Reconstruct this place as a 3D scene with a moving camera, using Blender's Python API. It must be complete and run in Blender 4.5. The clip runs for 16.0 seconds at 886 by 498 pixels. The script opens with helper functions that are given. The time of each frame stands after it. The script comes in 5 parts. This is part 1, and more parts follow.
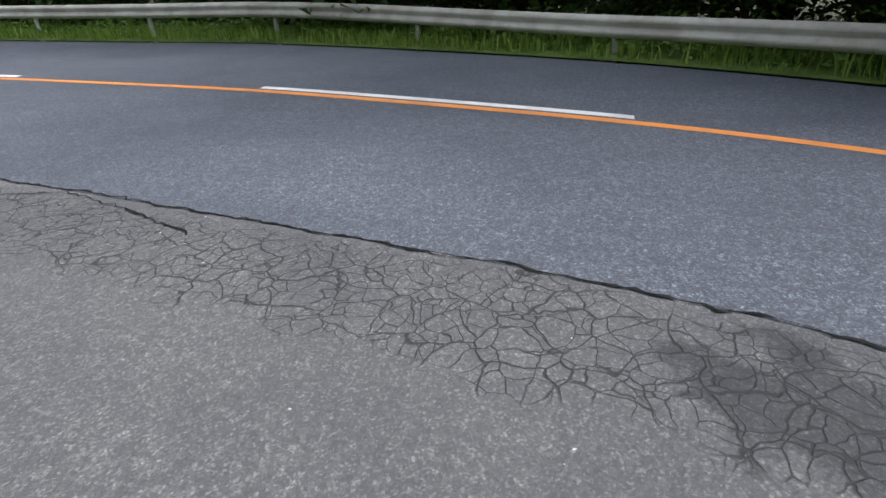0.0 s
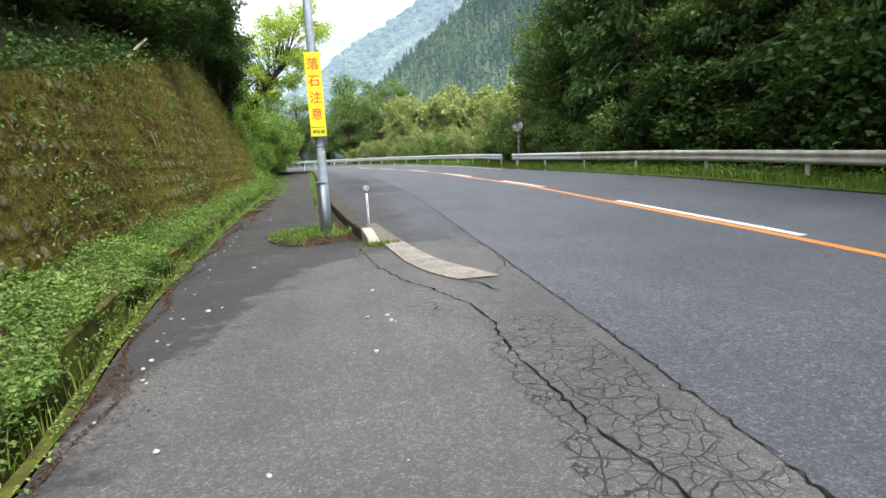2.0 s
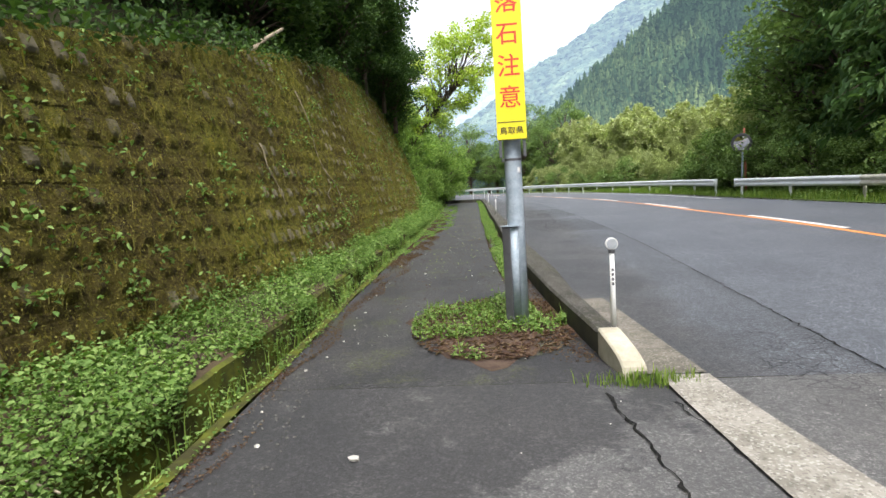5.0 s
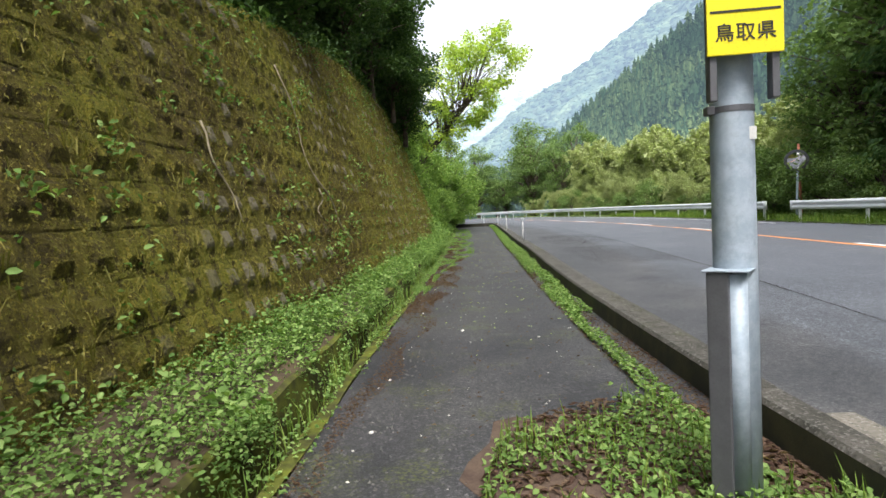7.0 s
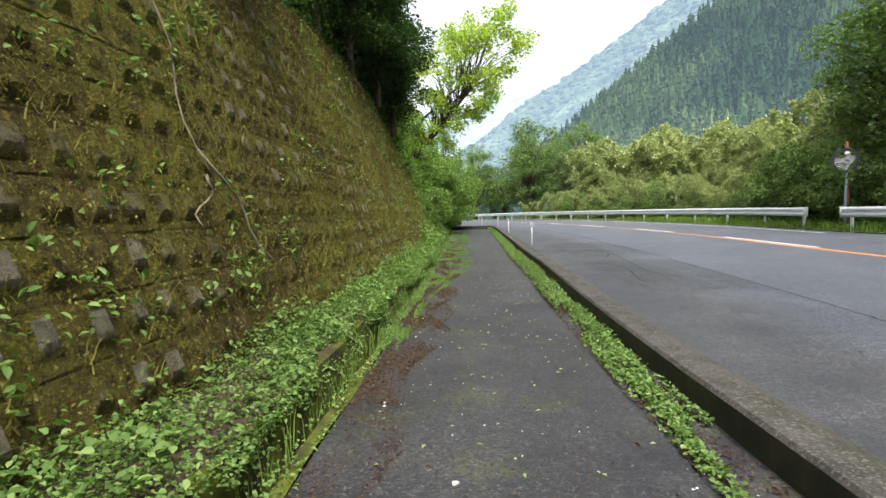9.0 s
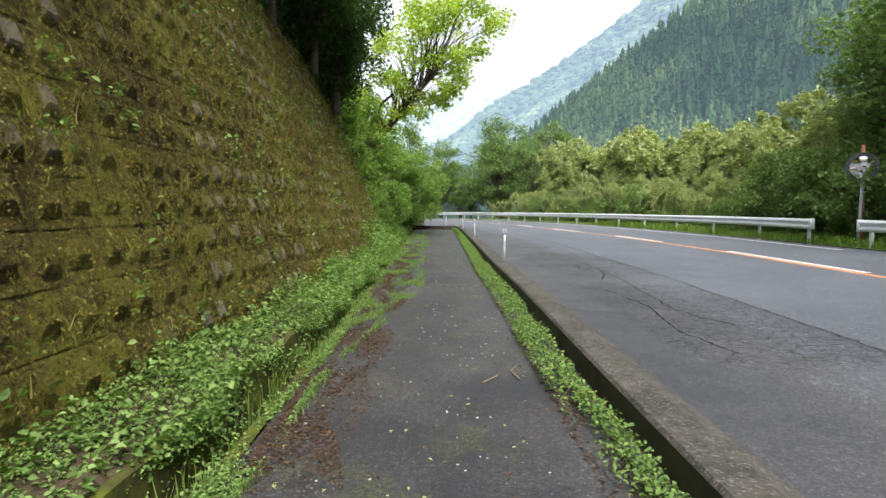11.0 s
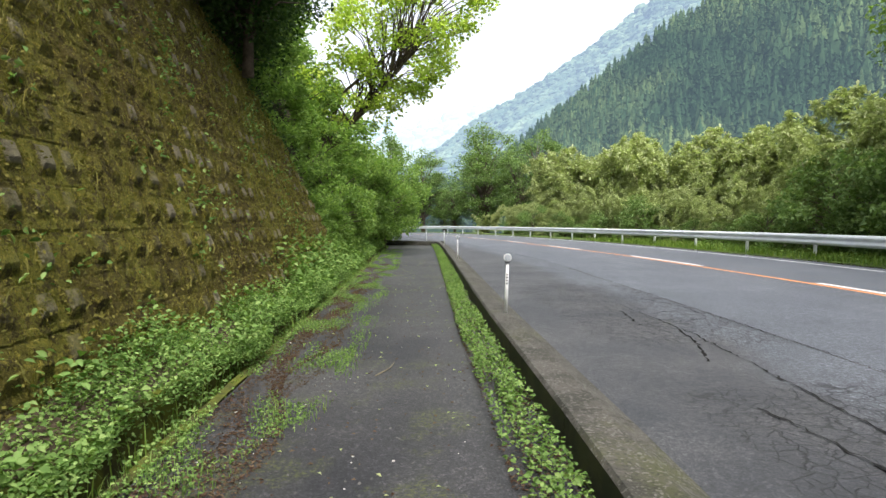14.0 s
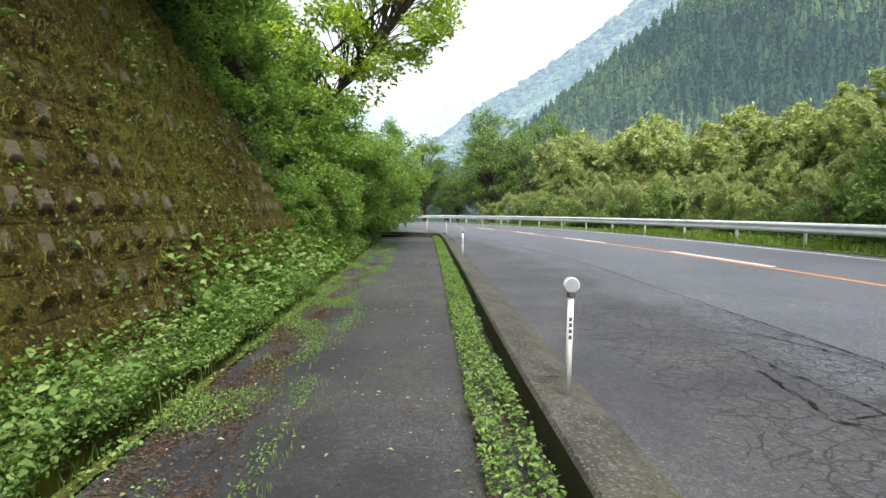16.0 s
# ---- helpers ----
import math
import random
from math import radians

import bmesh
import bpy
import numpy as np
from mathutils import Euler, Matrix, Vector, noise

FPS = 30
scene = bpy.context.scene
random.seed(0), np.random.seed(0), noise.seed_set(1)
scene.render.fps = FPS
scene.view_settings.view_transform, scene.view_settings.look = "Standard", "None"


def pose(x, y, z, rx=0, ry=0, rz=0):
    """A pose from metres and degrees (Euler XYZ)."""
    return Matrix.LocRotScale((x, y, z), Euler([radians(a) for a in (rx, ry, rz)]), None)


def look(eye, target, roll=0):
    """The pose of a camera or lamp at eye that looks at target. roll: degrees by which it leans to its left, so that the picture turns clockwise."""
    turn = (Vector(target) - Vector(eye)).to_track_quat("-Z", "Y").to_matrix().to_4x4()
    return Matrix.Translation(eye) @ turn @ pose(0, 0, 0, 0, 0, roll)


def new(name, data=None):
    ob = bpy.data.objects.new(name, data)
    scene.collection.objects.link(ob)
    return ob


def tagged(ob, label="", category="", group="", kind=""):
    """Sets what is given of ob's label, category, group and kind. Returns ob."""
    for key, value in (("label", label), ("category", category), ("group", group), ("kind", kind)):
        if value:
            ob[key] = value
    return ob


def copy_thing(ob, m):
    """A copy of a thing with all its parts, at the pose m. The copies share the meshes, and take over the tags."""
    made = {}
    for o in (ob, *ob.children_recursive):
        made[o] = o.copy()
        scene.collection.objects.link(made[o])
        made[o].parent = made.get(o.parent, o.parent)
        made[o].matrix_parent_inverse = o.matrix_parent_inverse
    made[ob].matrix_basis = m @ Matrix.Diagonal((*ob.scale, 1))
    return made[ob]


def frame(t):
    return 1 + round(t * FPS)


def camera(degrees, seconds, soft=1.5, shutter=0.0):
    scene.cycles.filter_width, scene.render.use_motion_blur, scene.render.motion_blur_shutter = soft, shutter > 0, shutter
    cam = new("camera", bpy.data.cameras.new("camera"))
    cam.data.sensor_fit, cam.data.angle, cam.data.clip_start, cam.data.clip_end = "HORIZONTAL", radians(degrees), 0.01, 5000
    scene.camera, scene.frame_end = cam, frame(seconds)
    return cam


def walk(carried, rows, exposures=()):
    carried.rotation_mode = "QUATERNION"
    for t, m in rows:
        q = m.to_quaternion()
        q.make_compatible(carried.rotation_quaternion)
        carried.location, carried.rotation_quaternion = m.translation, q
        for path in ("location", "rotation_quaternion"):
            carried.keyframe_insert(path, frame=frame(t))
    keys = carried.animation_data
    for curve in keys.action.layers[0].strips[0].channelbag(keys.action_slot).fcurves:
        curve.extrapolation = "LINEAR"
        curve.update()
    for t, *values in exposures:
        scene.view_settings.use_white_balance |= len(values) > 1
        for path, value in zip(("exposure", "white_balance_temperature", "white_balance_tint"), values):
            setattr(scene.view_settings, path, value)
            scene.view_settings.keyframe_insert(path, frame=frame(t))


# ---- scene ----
cam = camera(75.9, 16.0)
PATH = [
    (0, (0.473, -2.408, 1.434), (2.182, -1.872, 0.544), -2.4),
    (0.5, (1.102, -1.589, 1.434), (2.564, -0.464, 0.662), 0.3),
    (1, (1.559, -0.784, 1.45), (2.619, 0.785, 0.806), -2.7),
    (1.2, (1.647, -0.469, 1.458), (2.542, 1.228, 0.892), -2.9),
    (1.5, (1.777, 0.077, 1.463), (2.408, 1.924, 1.024), -3.5),
    (2, (1.911, 0.973, 1.436), (2.268, 2.911, 1.093), -3.4),
    (2.5, (1.884, 1.873, 1.465), (2.093, 3.834, 1.137), -3.4),
    (3, (1.823, 2.703, 1.467), (1.911, 4.678, 1.166), -3.6),
    (3.5, (1.787, 3.518, 1.448), (1.783, 5.5, 1.176), -3.5),
    (4, (1.743, 4.352, 1.443), (1.682, 6.337, 1.21), -3.7),
    (4.5, (1.674, 5.266, 1.407), (1.518, 7.247, 1.187), -3.5),
    (4.7, (1.646, 5.611, 1.402), (1.451, 7.59, 1.186), -3.7),
    (6.8, (0.868, 8.998, 1.276), (0.649, 10.981, 1.131), -3.5),
    (7, (0.799, 9.295, 1.276), (0.586, 11.28, 1.15), -3.3),
    (7.5, (0.671, 10.119, 1.264), (0.454, 12.105, 1.165), -3.2),
    (8, (0.554, 10.925, 1.268), (0.327, 12.91, 1.17), -3.0),
    (8.5, (0.525, 11.801, 1.288), (0.297, 13.785, 1.181), -2.9),
    (9, (0.572, 12.605, 1.335), (0.373, 14.591, 1.209), -2.4),
    (9.2, (0.563, 12.972, 1.358), (0.385, 14.959, 1.226), -2.2),
    (11.3, (0.646, 16.595, 1.412), (0.58, 18.589, 1.271), -0.7),
    (11.5, (0.671, 16.895, 1.435), (0.613, 18.889, 1.288), -1.1),
    (12, (0.731, 17.713, 1.421), (0.706, 19.708, 1.279), -1.2),
    (12.5, (0.781, 18.572, 1.436), (0.774, 20.568, 1.302), -0.6),
    (13, (0.795, 19.477, 1.418), (0.783, 21.474, 1.307), -0.6),
    (13.5, (0.813, 20.337, 1.377), (0.789, 22.335, 1.281), -0.5),
    (14, (0.751, 21.283, 1.345), (0.728, 23.28, 1.254), -0.1),
    (14.5, (0.76, 22.142, 1.367), (0.735, 24.138, 1.244), -0.2),
    (15, (0.755, 22.977, 1.402), (0.724, 24.973, 1.279), -0.2),
    (15.5, (0.774, 23.832, 1.39), (0.747, 25.828, 1.27), -0.4),
    (16, (0.738, 24.78, 1.367), (0.706, 26.776, 1.237), -0.2),
]
walk(cam, [(t, look(eye, target, roll)) for t, eye, target, roll in PATH], [(0, 1.25, 5950, 12), (1, 1.38, 6200, 11), (2.5, 1.3, 6400, 10), (16, 1.3, 6400, 10)])

# ---- light ----
SUN_EL, SUN_AZ = 60.0, 160.0
world = bpy.data.worlds.new("sky")
scene.world = world
world.use_nodes = True
wn, wl = world.node_tree.nodes, world.node_tree.links
sky = wn.new("ShaderNodeTexSky")
sky.sky_type, sky.sun_disc = "NISHITA", False
sky.sun_elevation, sky.sun_rotation = radians(SUN_EL), radians(SUN_AZ)
sky.dust_density, sky.air_density, sky.ozone_density = 4.0, 1.0, 1.0
veil = wn.new("ShaderNodeHueSaturation")
veil.inputs["Saturation"].default_value = 0.25
wl.new(sky.outputs[0], veil.inputs["Color"])
wl.new(veil.outputs[0], wn["Background"].inputs["Color"])
wn["Background"].inputs["Strength"].default_value = 0.17
sun = new("sun", bpy.data.lights.new("sun", "SUN"))
sun.data.energy, sun.data.angle, sun.data.color = 1.3, radians(14), (1.0, 0.96, 0.9)
sun.matrix_world = look((0, 0, 0), (-math.sin(radians(SUN_AZ)) * math.cos(radians(SUN_EL)), -math.cos(radians(SUN_AZ)) * math.cos(radians(SUN_EL)), -math.sin(radians(SUN_EL))))

# ---- materials ----


class Nodes:
    """A small builder of node materials."""

    def __init__(self, name, rough=0.8, metal=0.0):
        self.mat = bpy.data.materials.new(name)
        self.mat.use_nodes = True
        self.tree = self.mat.node_tree
        self.bsdf = self.tree.nodes["Principled BSDF"]
        self.bsdf.inputs["Roughness"].default_value = rough
        self.bsdf.inputs["Metallic"].default_value = metal

    def add(self, kind, **values):
        n = self.tree.nodes.new(kind)
        for k, v in values.items():
            n.inputs[k].default_value = v
        return n

    def link(self, a, b):
        self.tree.links.new(a, b)

    def place(self):
        return self.add("ShaderNodeNewGeometry").outputs["Position"]

    def noise(self, scale, detail=4.0, rough=0.6, vec=None):
        n = self.add("ShaderNodeTexNoise", Scale=scale, Detail=detail, Roughness=rough)
        self.link(vec or self.place(), n.inputs["Vector"])
        return n.outputs["Fac"]

    def ramp(self, fac, stops):
        r = self.add("ShaderNodeValToRGB")
        e = r.color_ramp.elements
        while len(e) < len(stops):
            e.new(0.5)
        for el, (p, c) in zip(e, stops):
            el.position, el.color = p, (*c, 1) if len(c) == 3 else c
        self.link(fac, r.inputs["Fac"])
        return r.outputs["Color"]

    def step(self, fac, a, b):
        m = self.add("ShaderNodeMapRange")
        m.interpolation_type = "SMOOTHSTEP"
        m.inputs["From Min"].default_value, m.inputs["From Max"].default_value = a, b
        self.link(fac, m.inputs["Value"])
        return m.outputs["Result"]

    def math(self, op, a, b):
        m = self.add("ShaderNodeMath")
        m.operation = op
        for i, v in enumerate((a, b)):
            if isinstance(v, (int, float)):
                m.inputs[i].default_value = v
            else:
                self.link(v, m.inputs[i])
        return m.outputs[0]

    def mix(self, fac, a, b, blend="MIX"):
        m = self.add("ShaderNodeMixRGB")
        m.blend_type = blend
        for i, v in zip(("Fac", "Color1", "Color2"), (fac, a, b)):
            if isinstance(v, (int, float)):
                m.inputs[i].default_value = v
            elif isinstance(v, tuple):
                m.inputs[i].default_value = (*v, 1)
            else:
                self.link(v, m.inputs[i])
        return m.outputs[0]

    def colour(self, c):
        self.link(c, self.bsdf.inputs["Base Color"])
        return self

    def bump(self, height, strength=0.5, distance=0.01):
        b = self.add("ShaderNodeBump", Strength=strength, Distance=distance)
        self.link(height, b.inputs["Height"])
        self.link(b.outputs[0], self.bsdf.inputs["Normal"])
        return self


def asphalt(name, dark, light, speck, patch_scale=0.5, moss=False, crack=0.0, grain=1.0, fade=False):
    k = Nodes(name, 0.7)
    big = k.noise(patch_scale, 5, 0.65)
    c = k.ramp(big, [(0.38, dark), (0.62, light)])
    if fade:
        worn = k.add("ShaderNodeAttribute")
        worn.attribute_name = "newer"
        share = k.step(k.math("ADD", worn.outputs["Fac"], k.math("MULTIPLY", k.math("SUBTRACT", k.noise(0.8, 5, 0.65), 0.5), 1.2)), 0.2, 0.75)
        c = k.mix(share, c, k.ramp(k.noise(0.35, 5, 0.65), [(0.38, (0.075, 0.083, 0.098)), (0.62, (0.11, 0.12, 0.138))]))
    grit = k.add("ShaderNodeTexVoronoi", Scale=95.0)
    k.link(k.place(), grit.inputs["Vector"])
    tone = k.add("ShaderNodeSeparateColor")
    k.link(grit.outputs["Color"], tone.inputs[0])
    c = k.mix(grain, c, k.ramp(tone.outputs[0], [(0.0, (0.45, 0.45, 0.45)), (0.75, (1.08, 1.08, 1.08)), (1.0, (2.5, 2.45, 2.4))]), "MULTIPLY")
    lump = k.add("ShaderNodeTexVoronoi", Scale=38.0)
    k.link(k.place(), lump.inputs["Vector"])
    shade = k.add("ShaderNodeSeparateColor")
    k.link(lump.outputs["Color"], shade.inputs[0])
    c = k.mix(grain, c, k.ramp(shade.outputs[0], [(0.0, (0.68, 0.68, 0.68)), (0.7, (1.02, 1.02, 1.02)), (1.0, (1.6, 1.58, 1.55))]), "MULTIPLY")
    streak = k.add("ShaderNodeMapping")
    streak.inputs["Scale"].default_value = (1.6, 0.22, 1)
    k.link(k.place(), streak.inputs["Vector"])
    c = k.mix(k.math("MULTIPLY", k.step(k.noise(1.0, 6, 0.7, streak.outputs[0]), 0.4, 0.7), 0.35), c, tuple(v * 0.7 for v in dark))
    fine = k.noise(160, 3, 0.75)
    c = k.mix(k.step(fine, 0.6, 0.72), c, speck)
    c = k.mix(k.math("MULTIPLY", k.step(k.noise(110, 3, 0.7), 0.56, 0.42), 0.6), c, tuple(v * 0.72 for v in dark))
    h = fine
    if moss:
        green = k.math("MULTIPLY", k.step(k.noise(1.3, 6, 0.75), 0.52, 0.62), k.step(k.noise(38, 4, 0.75), 0.47, 0.6))
        c = k.mix(k.math("MULTIPLY", green, 0.8), c, (0.085, 0.1, 0.02))
    if crack:
        wet = k.add("ShaderNodeAttribute")
        wet.attribute_name = "damp"
        stain = k.step(k.math("ADD", wet.outputs["Fac"], k.math("MULTIPLY", k.math("SUBTRACT", k.noise(1.5, 8, 0.75), 0.5), 4.5)), 0.3, 0.75)
        stain = k.math("MULTIPLY", stain, k.step(wet.outputs["Fac"], 0.02, 0.2))
        c = k.mix(stain, c, k.mix(1.0, c, (0.42, 0.42, 0.44), "MULTIPLY"))
        warp = k.add("ShaderNodeTexNoise", Scale=3.0, Detail=3.0)
        k.link(k.place(), warp.inputs["Vector"])
        v = k.add("ShaderNodeVectorMath")
        v.operation = "MULTIPLY_ADD"
        k.link(warp.outputs["Color"], v.inputs[0])
        v.inputs[1].default_value = (0.22, 0.22, 0.22)
        k.link(k.place(), v.inputs[2])
        lines = 0.0
        for scale, wide in ((4.2, 0.024 * crack), (8.5, 0.03 * crack)):
            cell = k.add("ShaderNodeTexVoronoi", Scale=scale)
            cell.feature = "DISTANCE_TO_EDGE"
            k.link(v.outputs[0], cell.inputs["Vector"])
            some = k.step(cell.outputs["Distance"], wide, wide * 0.3)
            at = k.add("ShaderNodeAttribute")
            at.attribute_name = "cracked"
            mask = k.step(k.math("ADD", at.outputs["Fac"], k.math("MULTIPLY", k.noise(1.3 * scale / 3, 3), 0.7)), 0.86, 1.02)
            lines = k.math("MAXIMUM", lines, k.math("MULTIPLY", some, mask))
        c = k.mix(k.math("MULTIPLY", lines, 0.85), c, (0.012, 0.012, 0.013))
        h = k.math("SUBTRACT", fine, k.math("MULTIPLY", lines, 3.0))
    k.colour(c).bump(h, 0.55, 0.006)
    return k.mat


def simple(name, a, b, scale, rough=0.7, metal=0.0, bump=0.2, fine=120):
    k = Nodes(name, rough, metal)
    c = k.mix(k.step(k.noise(scale, 5, 0.65), 0.35, 0.65), a, b)
    c = k.mix(k.math("MULTIPLY", k.step(k.noise(fine, 3, 0.7), 0.45, 0.7), 0.35), c, tuple(v * 0.6 for v in a))
    k.bsdf.inputs["Specular IOR Level"].default_value = 0.1 if rough > 0.9 else 0.5
    k.colour(c).bump(k.noise(fine, 4, 0.7), bump, 0.004)
    return k.mat


def rough_concrete(name, a, b, moss, chip):
    """Weathered concrete: stains, a moss film, and aggregate that shows."""
    k = Nodes(name, 0.88)
    c = k.mix(k.step(k.noise(2.6, 7, 0.72), 0.38, 0.62), a, b)
    c = k.mix(k.math("MULTIPLY", k.step(k.noise(0.8, 6, 0.75), 0.5, 0.66), 0.65), c, moss)
    grit = k.add("ShaderNodeTexVoronoi", Scale=75.0)
    k.link(k.place(), grit.inputs["Vector"])
    tone = k.add("ShaderNodeSeparateColor")
    k.link(grit.outputs["Color"], tone.inputs[0])
    c = k.mix(k.math("MULTIPLY", k.step(tone.outputs[0], 0.75, 0.95), 0.6), c, chip)
    c = k.mix(k.math("MULTIPLY", k.step(tone.outputs[1], 0.7, 0.95), 0.55), c, tuple(v * 0.5 for v in b))
    k.colour(c).bump(k.math("ADD", k.noise(45, 5, 0.75), tone.outputs[0]), 0.7, 0.008)
    return k.mat


def leaf_material(name, a, b, c, rough=0.65, shine=0.2, through_share=0.35):
    """Leaves that vary one from the next and let some light through."""
    k = Nodes(name, rough)
    geo = k.add("ShaderNodeNewGeometry")
    col = k.ramp(geo.outputs["Random Per Island"], [(0.0, a), (0.5, b), (1.0, c)])
    col = k.mix(k.math("MULTIPLY", k.step(k.noise(0.6, 3), 0.4, 0.7), 0.5), col, tuple(v * 0.65 for v in b), "MIX")
    k.colour(col)
    k.bsdf.inputs["Specular IOR Level"].default_value = shine
    glow = k.add("ShaderNodeBsdfTranslucent")
    k.link(k.mix(1.0, col, (1.0, 1.15, 0.5), "MULTIPLY"), glow.inputs["Color"])
    m = k.add("ShaderNodeMixShader")
    m.inputs[0].default_value = through_share
    k.link(k.bsdf.outputs[0], m.inputs[1])
    k.link(glow.outputs[0], m.inputs[2])
    k.link(m.outputs[0], k.tree.nodes["Material Output"].inputs["Surface"])
    return k.mat


def wall_material():
    k = Nodes("mossy_block", 0.92)
    rnd = k.add("ShaderNodeObjectInfo").outputs["Random"]
    isl = k.add("ShaderNodeNewGeometry").outputs["Random Per Island"]
    r = k.math("FRACT", k.math("ADD", rnd, isl), 0.0)
    c = k.ramp(k.noise(0.5, 7, 0.72), [(0.32, (0.098, 0.07, 0.026)), (0.48, (0.145, 0.126, 0.025)), (0.64, (0.225, 0.228, 0.03))])
    c = k.mix(k.math("MULTIPLY", k.step(k.noise(8, 7, 0.8), 0.48, 0.58), 0.8), c, (0.05, 0.036, 0.017))
    c = k.mix(k.math("MULTIPLY", k.step(k.noise(24, 6, 0.82), 0.52, 0.62), 0.75), c, (0.34, 0.29, 0.045))
    c = k.mix(k.math("MULTIPLY", k.step(k.noise(75, 3, 0.8), 0.52, 0.66), 0.65), c, (0.05, 0.038, 0.017))
    boss = k.add("ShaderNodeAttribute")
    boss.attribute_name = "boss"
    worn = k.math("MULTIPLY", k.step(boss.outputs["Fac"], 0.35, 0.8), k.step(k.noise(0.45, 3, 0.5), 0.45, 0.56))
    worn = k.math("MULTIPLY", worn, k.step(k.math("ADD", r, k.noise(14, 4, 0.7)), 0.75, 1.1))
    c = k.mix(k.math("MULTIPLY", worn, 0.8), c, (0.27, 0.24, 0.18))
    tall = k.add("ShaderNodeMapping")
    tall.inputs["Scale"].default_value = (5, 5, 0.7)
    k.link(k.place(), tall.inputs["Vector"])
    c = k.mix(k.math("MULTIPLY", k.step(k.noise(1.0, 5, 0.65, tall.outputs[0]), 0.54, 0.72), 0.5), c, (0.045, 0.036, 0.016))
    k.colour(c).bump(k.math("ADD", k.noise(16, 7, 0.82), k.noise(70, 3, 0.8)), 1.0, 0.06)
    k.bsdf.inputs["Specular IOR Level"].default_value = 0.15
    return k.mat


ROAD = asphalt("road_asphalt", (0.075, 0.083, 0.098), (0.11, 0.12, 0.138), (0.24, 0.25, 0.26), 0.35, grain=0.9)
SHOULDER = asphalt("old_asphalt", (0.034, 0.036, 0.041), (0.08, 0.079, 0.081), (0.2, 0.2, 0.19), 0.7, crack=1.5, grain=0.75, fade=True)
WALKWAY = asphalt("walk_asphalt", (0.018, 0.018, 0.021), (0.062, 0.06, 0.06), (0.15, 0.15, 0.14), 0.6, moss=True)
APRON = asphalt("apron_asphalt", (0.086, 0.086, 0.087), (0.132, 0.128, 0.124), (0.28, 0.27, 0.26), 0.6, crack=1.15, grain=0.6)
CONCRETE = rough_concrete("kerb_concrete", (0.075, 0.068, 0.056), (0.03, 0.028, 0.02), (0.05, 0.056, 0.01), (0.18, 0.17, 0.15))
PALE = rough_concrete("pale_concrete", (0.33, 0.305, 0.265), (0.2, 0.185, 0.155), (0.2, 0.19, 0.15), (0.48, 0.46, 0.42))
GUTTER = rough_concrete("gutter_concrete", (0.19, 0.17, 0.14), (0.11, 0.1, 0.08), (0.09, 0.085, 0.05), (0.3, 0.28, 0.25))
CREAM = simple("cream_concrete", (0.5, 0.46, 0.36), (0.36, 0.33, 0.25), 4.0, 0.8, bump=0.3, fine=60)
DAMP_SHADED = simple("damp_concrete", (0.035, 0.034, 0.025), (0.07, 0.065, 0.035), 3.0, 0.8, bump=0.5)
SOIL = simple("soil", (0.055, 0.042, 0.028), (0.1, 0.075, 0.045), 2.0, 0.95, bump=0.9, fine=50)
LITTER = simple("leaf_litter", (0.065, 0.044, 0.035), (0.105, 0.075, 0.055), 6.0, 0.95, bump=0.9, fine=60)
MOSSGREEN = simple("moss_on_concrete", (0.11, 0.125, 0.02), (0.045, 0.042, 0.02), 3.5, 0.95, bump=0.9, fine=45)
TURF = simple("turf", (0.06, 0.1, 0.02), (0.11, 0.15, 0.035), 1.2, 0.95, bump=0.9, fine=50)
FOREST_FLOOR = simple("forest_floor", (0.03, 0.035, 0.014), (0.05, 0.045, 0.025), 0.6, 0.95, bump=0.9, fine=20)
ORANGE = simple("orange_paint", (0.75, 0.27, 0.05), (0.62, 0.23, 0.06), 3.0, 0.6)
WHITE = simple("white_paint", (0.78, 0.77, 0.74), (0.62, 0.61, 0.59), 3.0, 0.6)
RAILW = simple("rail_white_paint", (0.66, 0.68, 0.7), (0.55, 0.57, 0.58), 1.0, 0.4, bump=0.1)
RAILOLD = simple("rail_old_paint", (0.55, 0.54, 0.47), (0.36, 0.33, 0.27), 1.4, 0.6, bump=0.2)
POSTW = simple("post_white", (0.8, 0.8, 0.78), (0.7, 0.7, 0.68), 4.0, 0.45, bump=0.05)
STEEL = simple("galvanised_steel", (0.4, 0.46, 0.52), (0.3, 0.36, 0.42), 11.0, 0.55, 0.15, bump=0.05, fine=24)
GREY = simple("grey_metal", (0.13, 0.13, 0.14), (0.1, 0.1, 0.11), 6.0, 0.5, 0.3, bump=0.05)
YELLOW = simple("yellow_sheet", (0.88, 0.75, 0.02), (0.84, 0.7, 0.02), 2.0, 0.4, bump=0.0)
RED = simple("red_letter", (0.75, 0.07, 0.03), (0.68, 0.06, 0.03), 3.0, 0.45, bump=0.0)
BLACK = simple("black_letter", (0.02, 0.02, 0.02), (0.03, 0.03, 0.03), 3.0, 0.5, bump=0.0)
RUST = simple("rusty_orange_paint", (0.45, 0.14, 0.08), (0.32, 0.11, 0.07), 6.0, 0.7, bump=0.2)
REFLECT = simple("reflector_face", (0.5, 0.53, 0.56), (0.42, 0.45, 0.48), 30.0, 0.2, 0.3, bump=0.1)
CRACK = simple("crack_dark", (0.012, 0.012, 0.012), (0.025, 0.024, 0.022), 8.0, 0.95)
GRIT = simple("grey_grit", (0.12, 0.115, 0.105), (0.05, 0.048, 0.044), 60.0, 0.9)
STONE = simple("pale_stone", (0.6, 0.58, 0.53), (0.42, 0.4, 0.36), 30.0, 0.8)
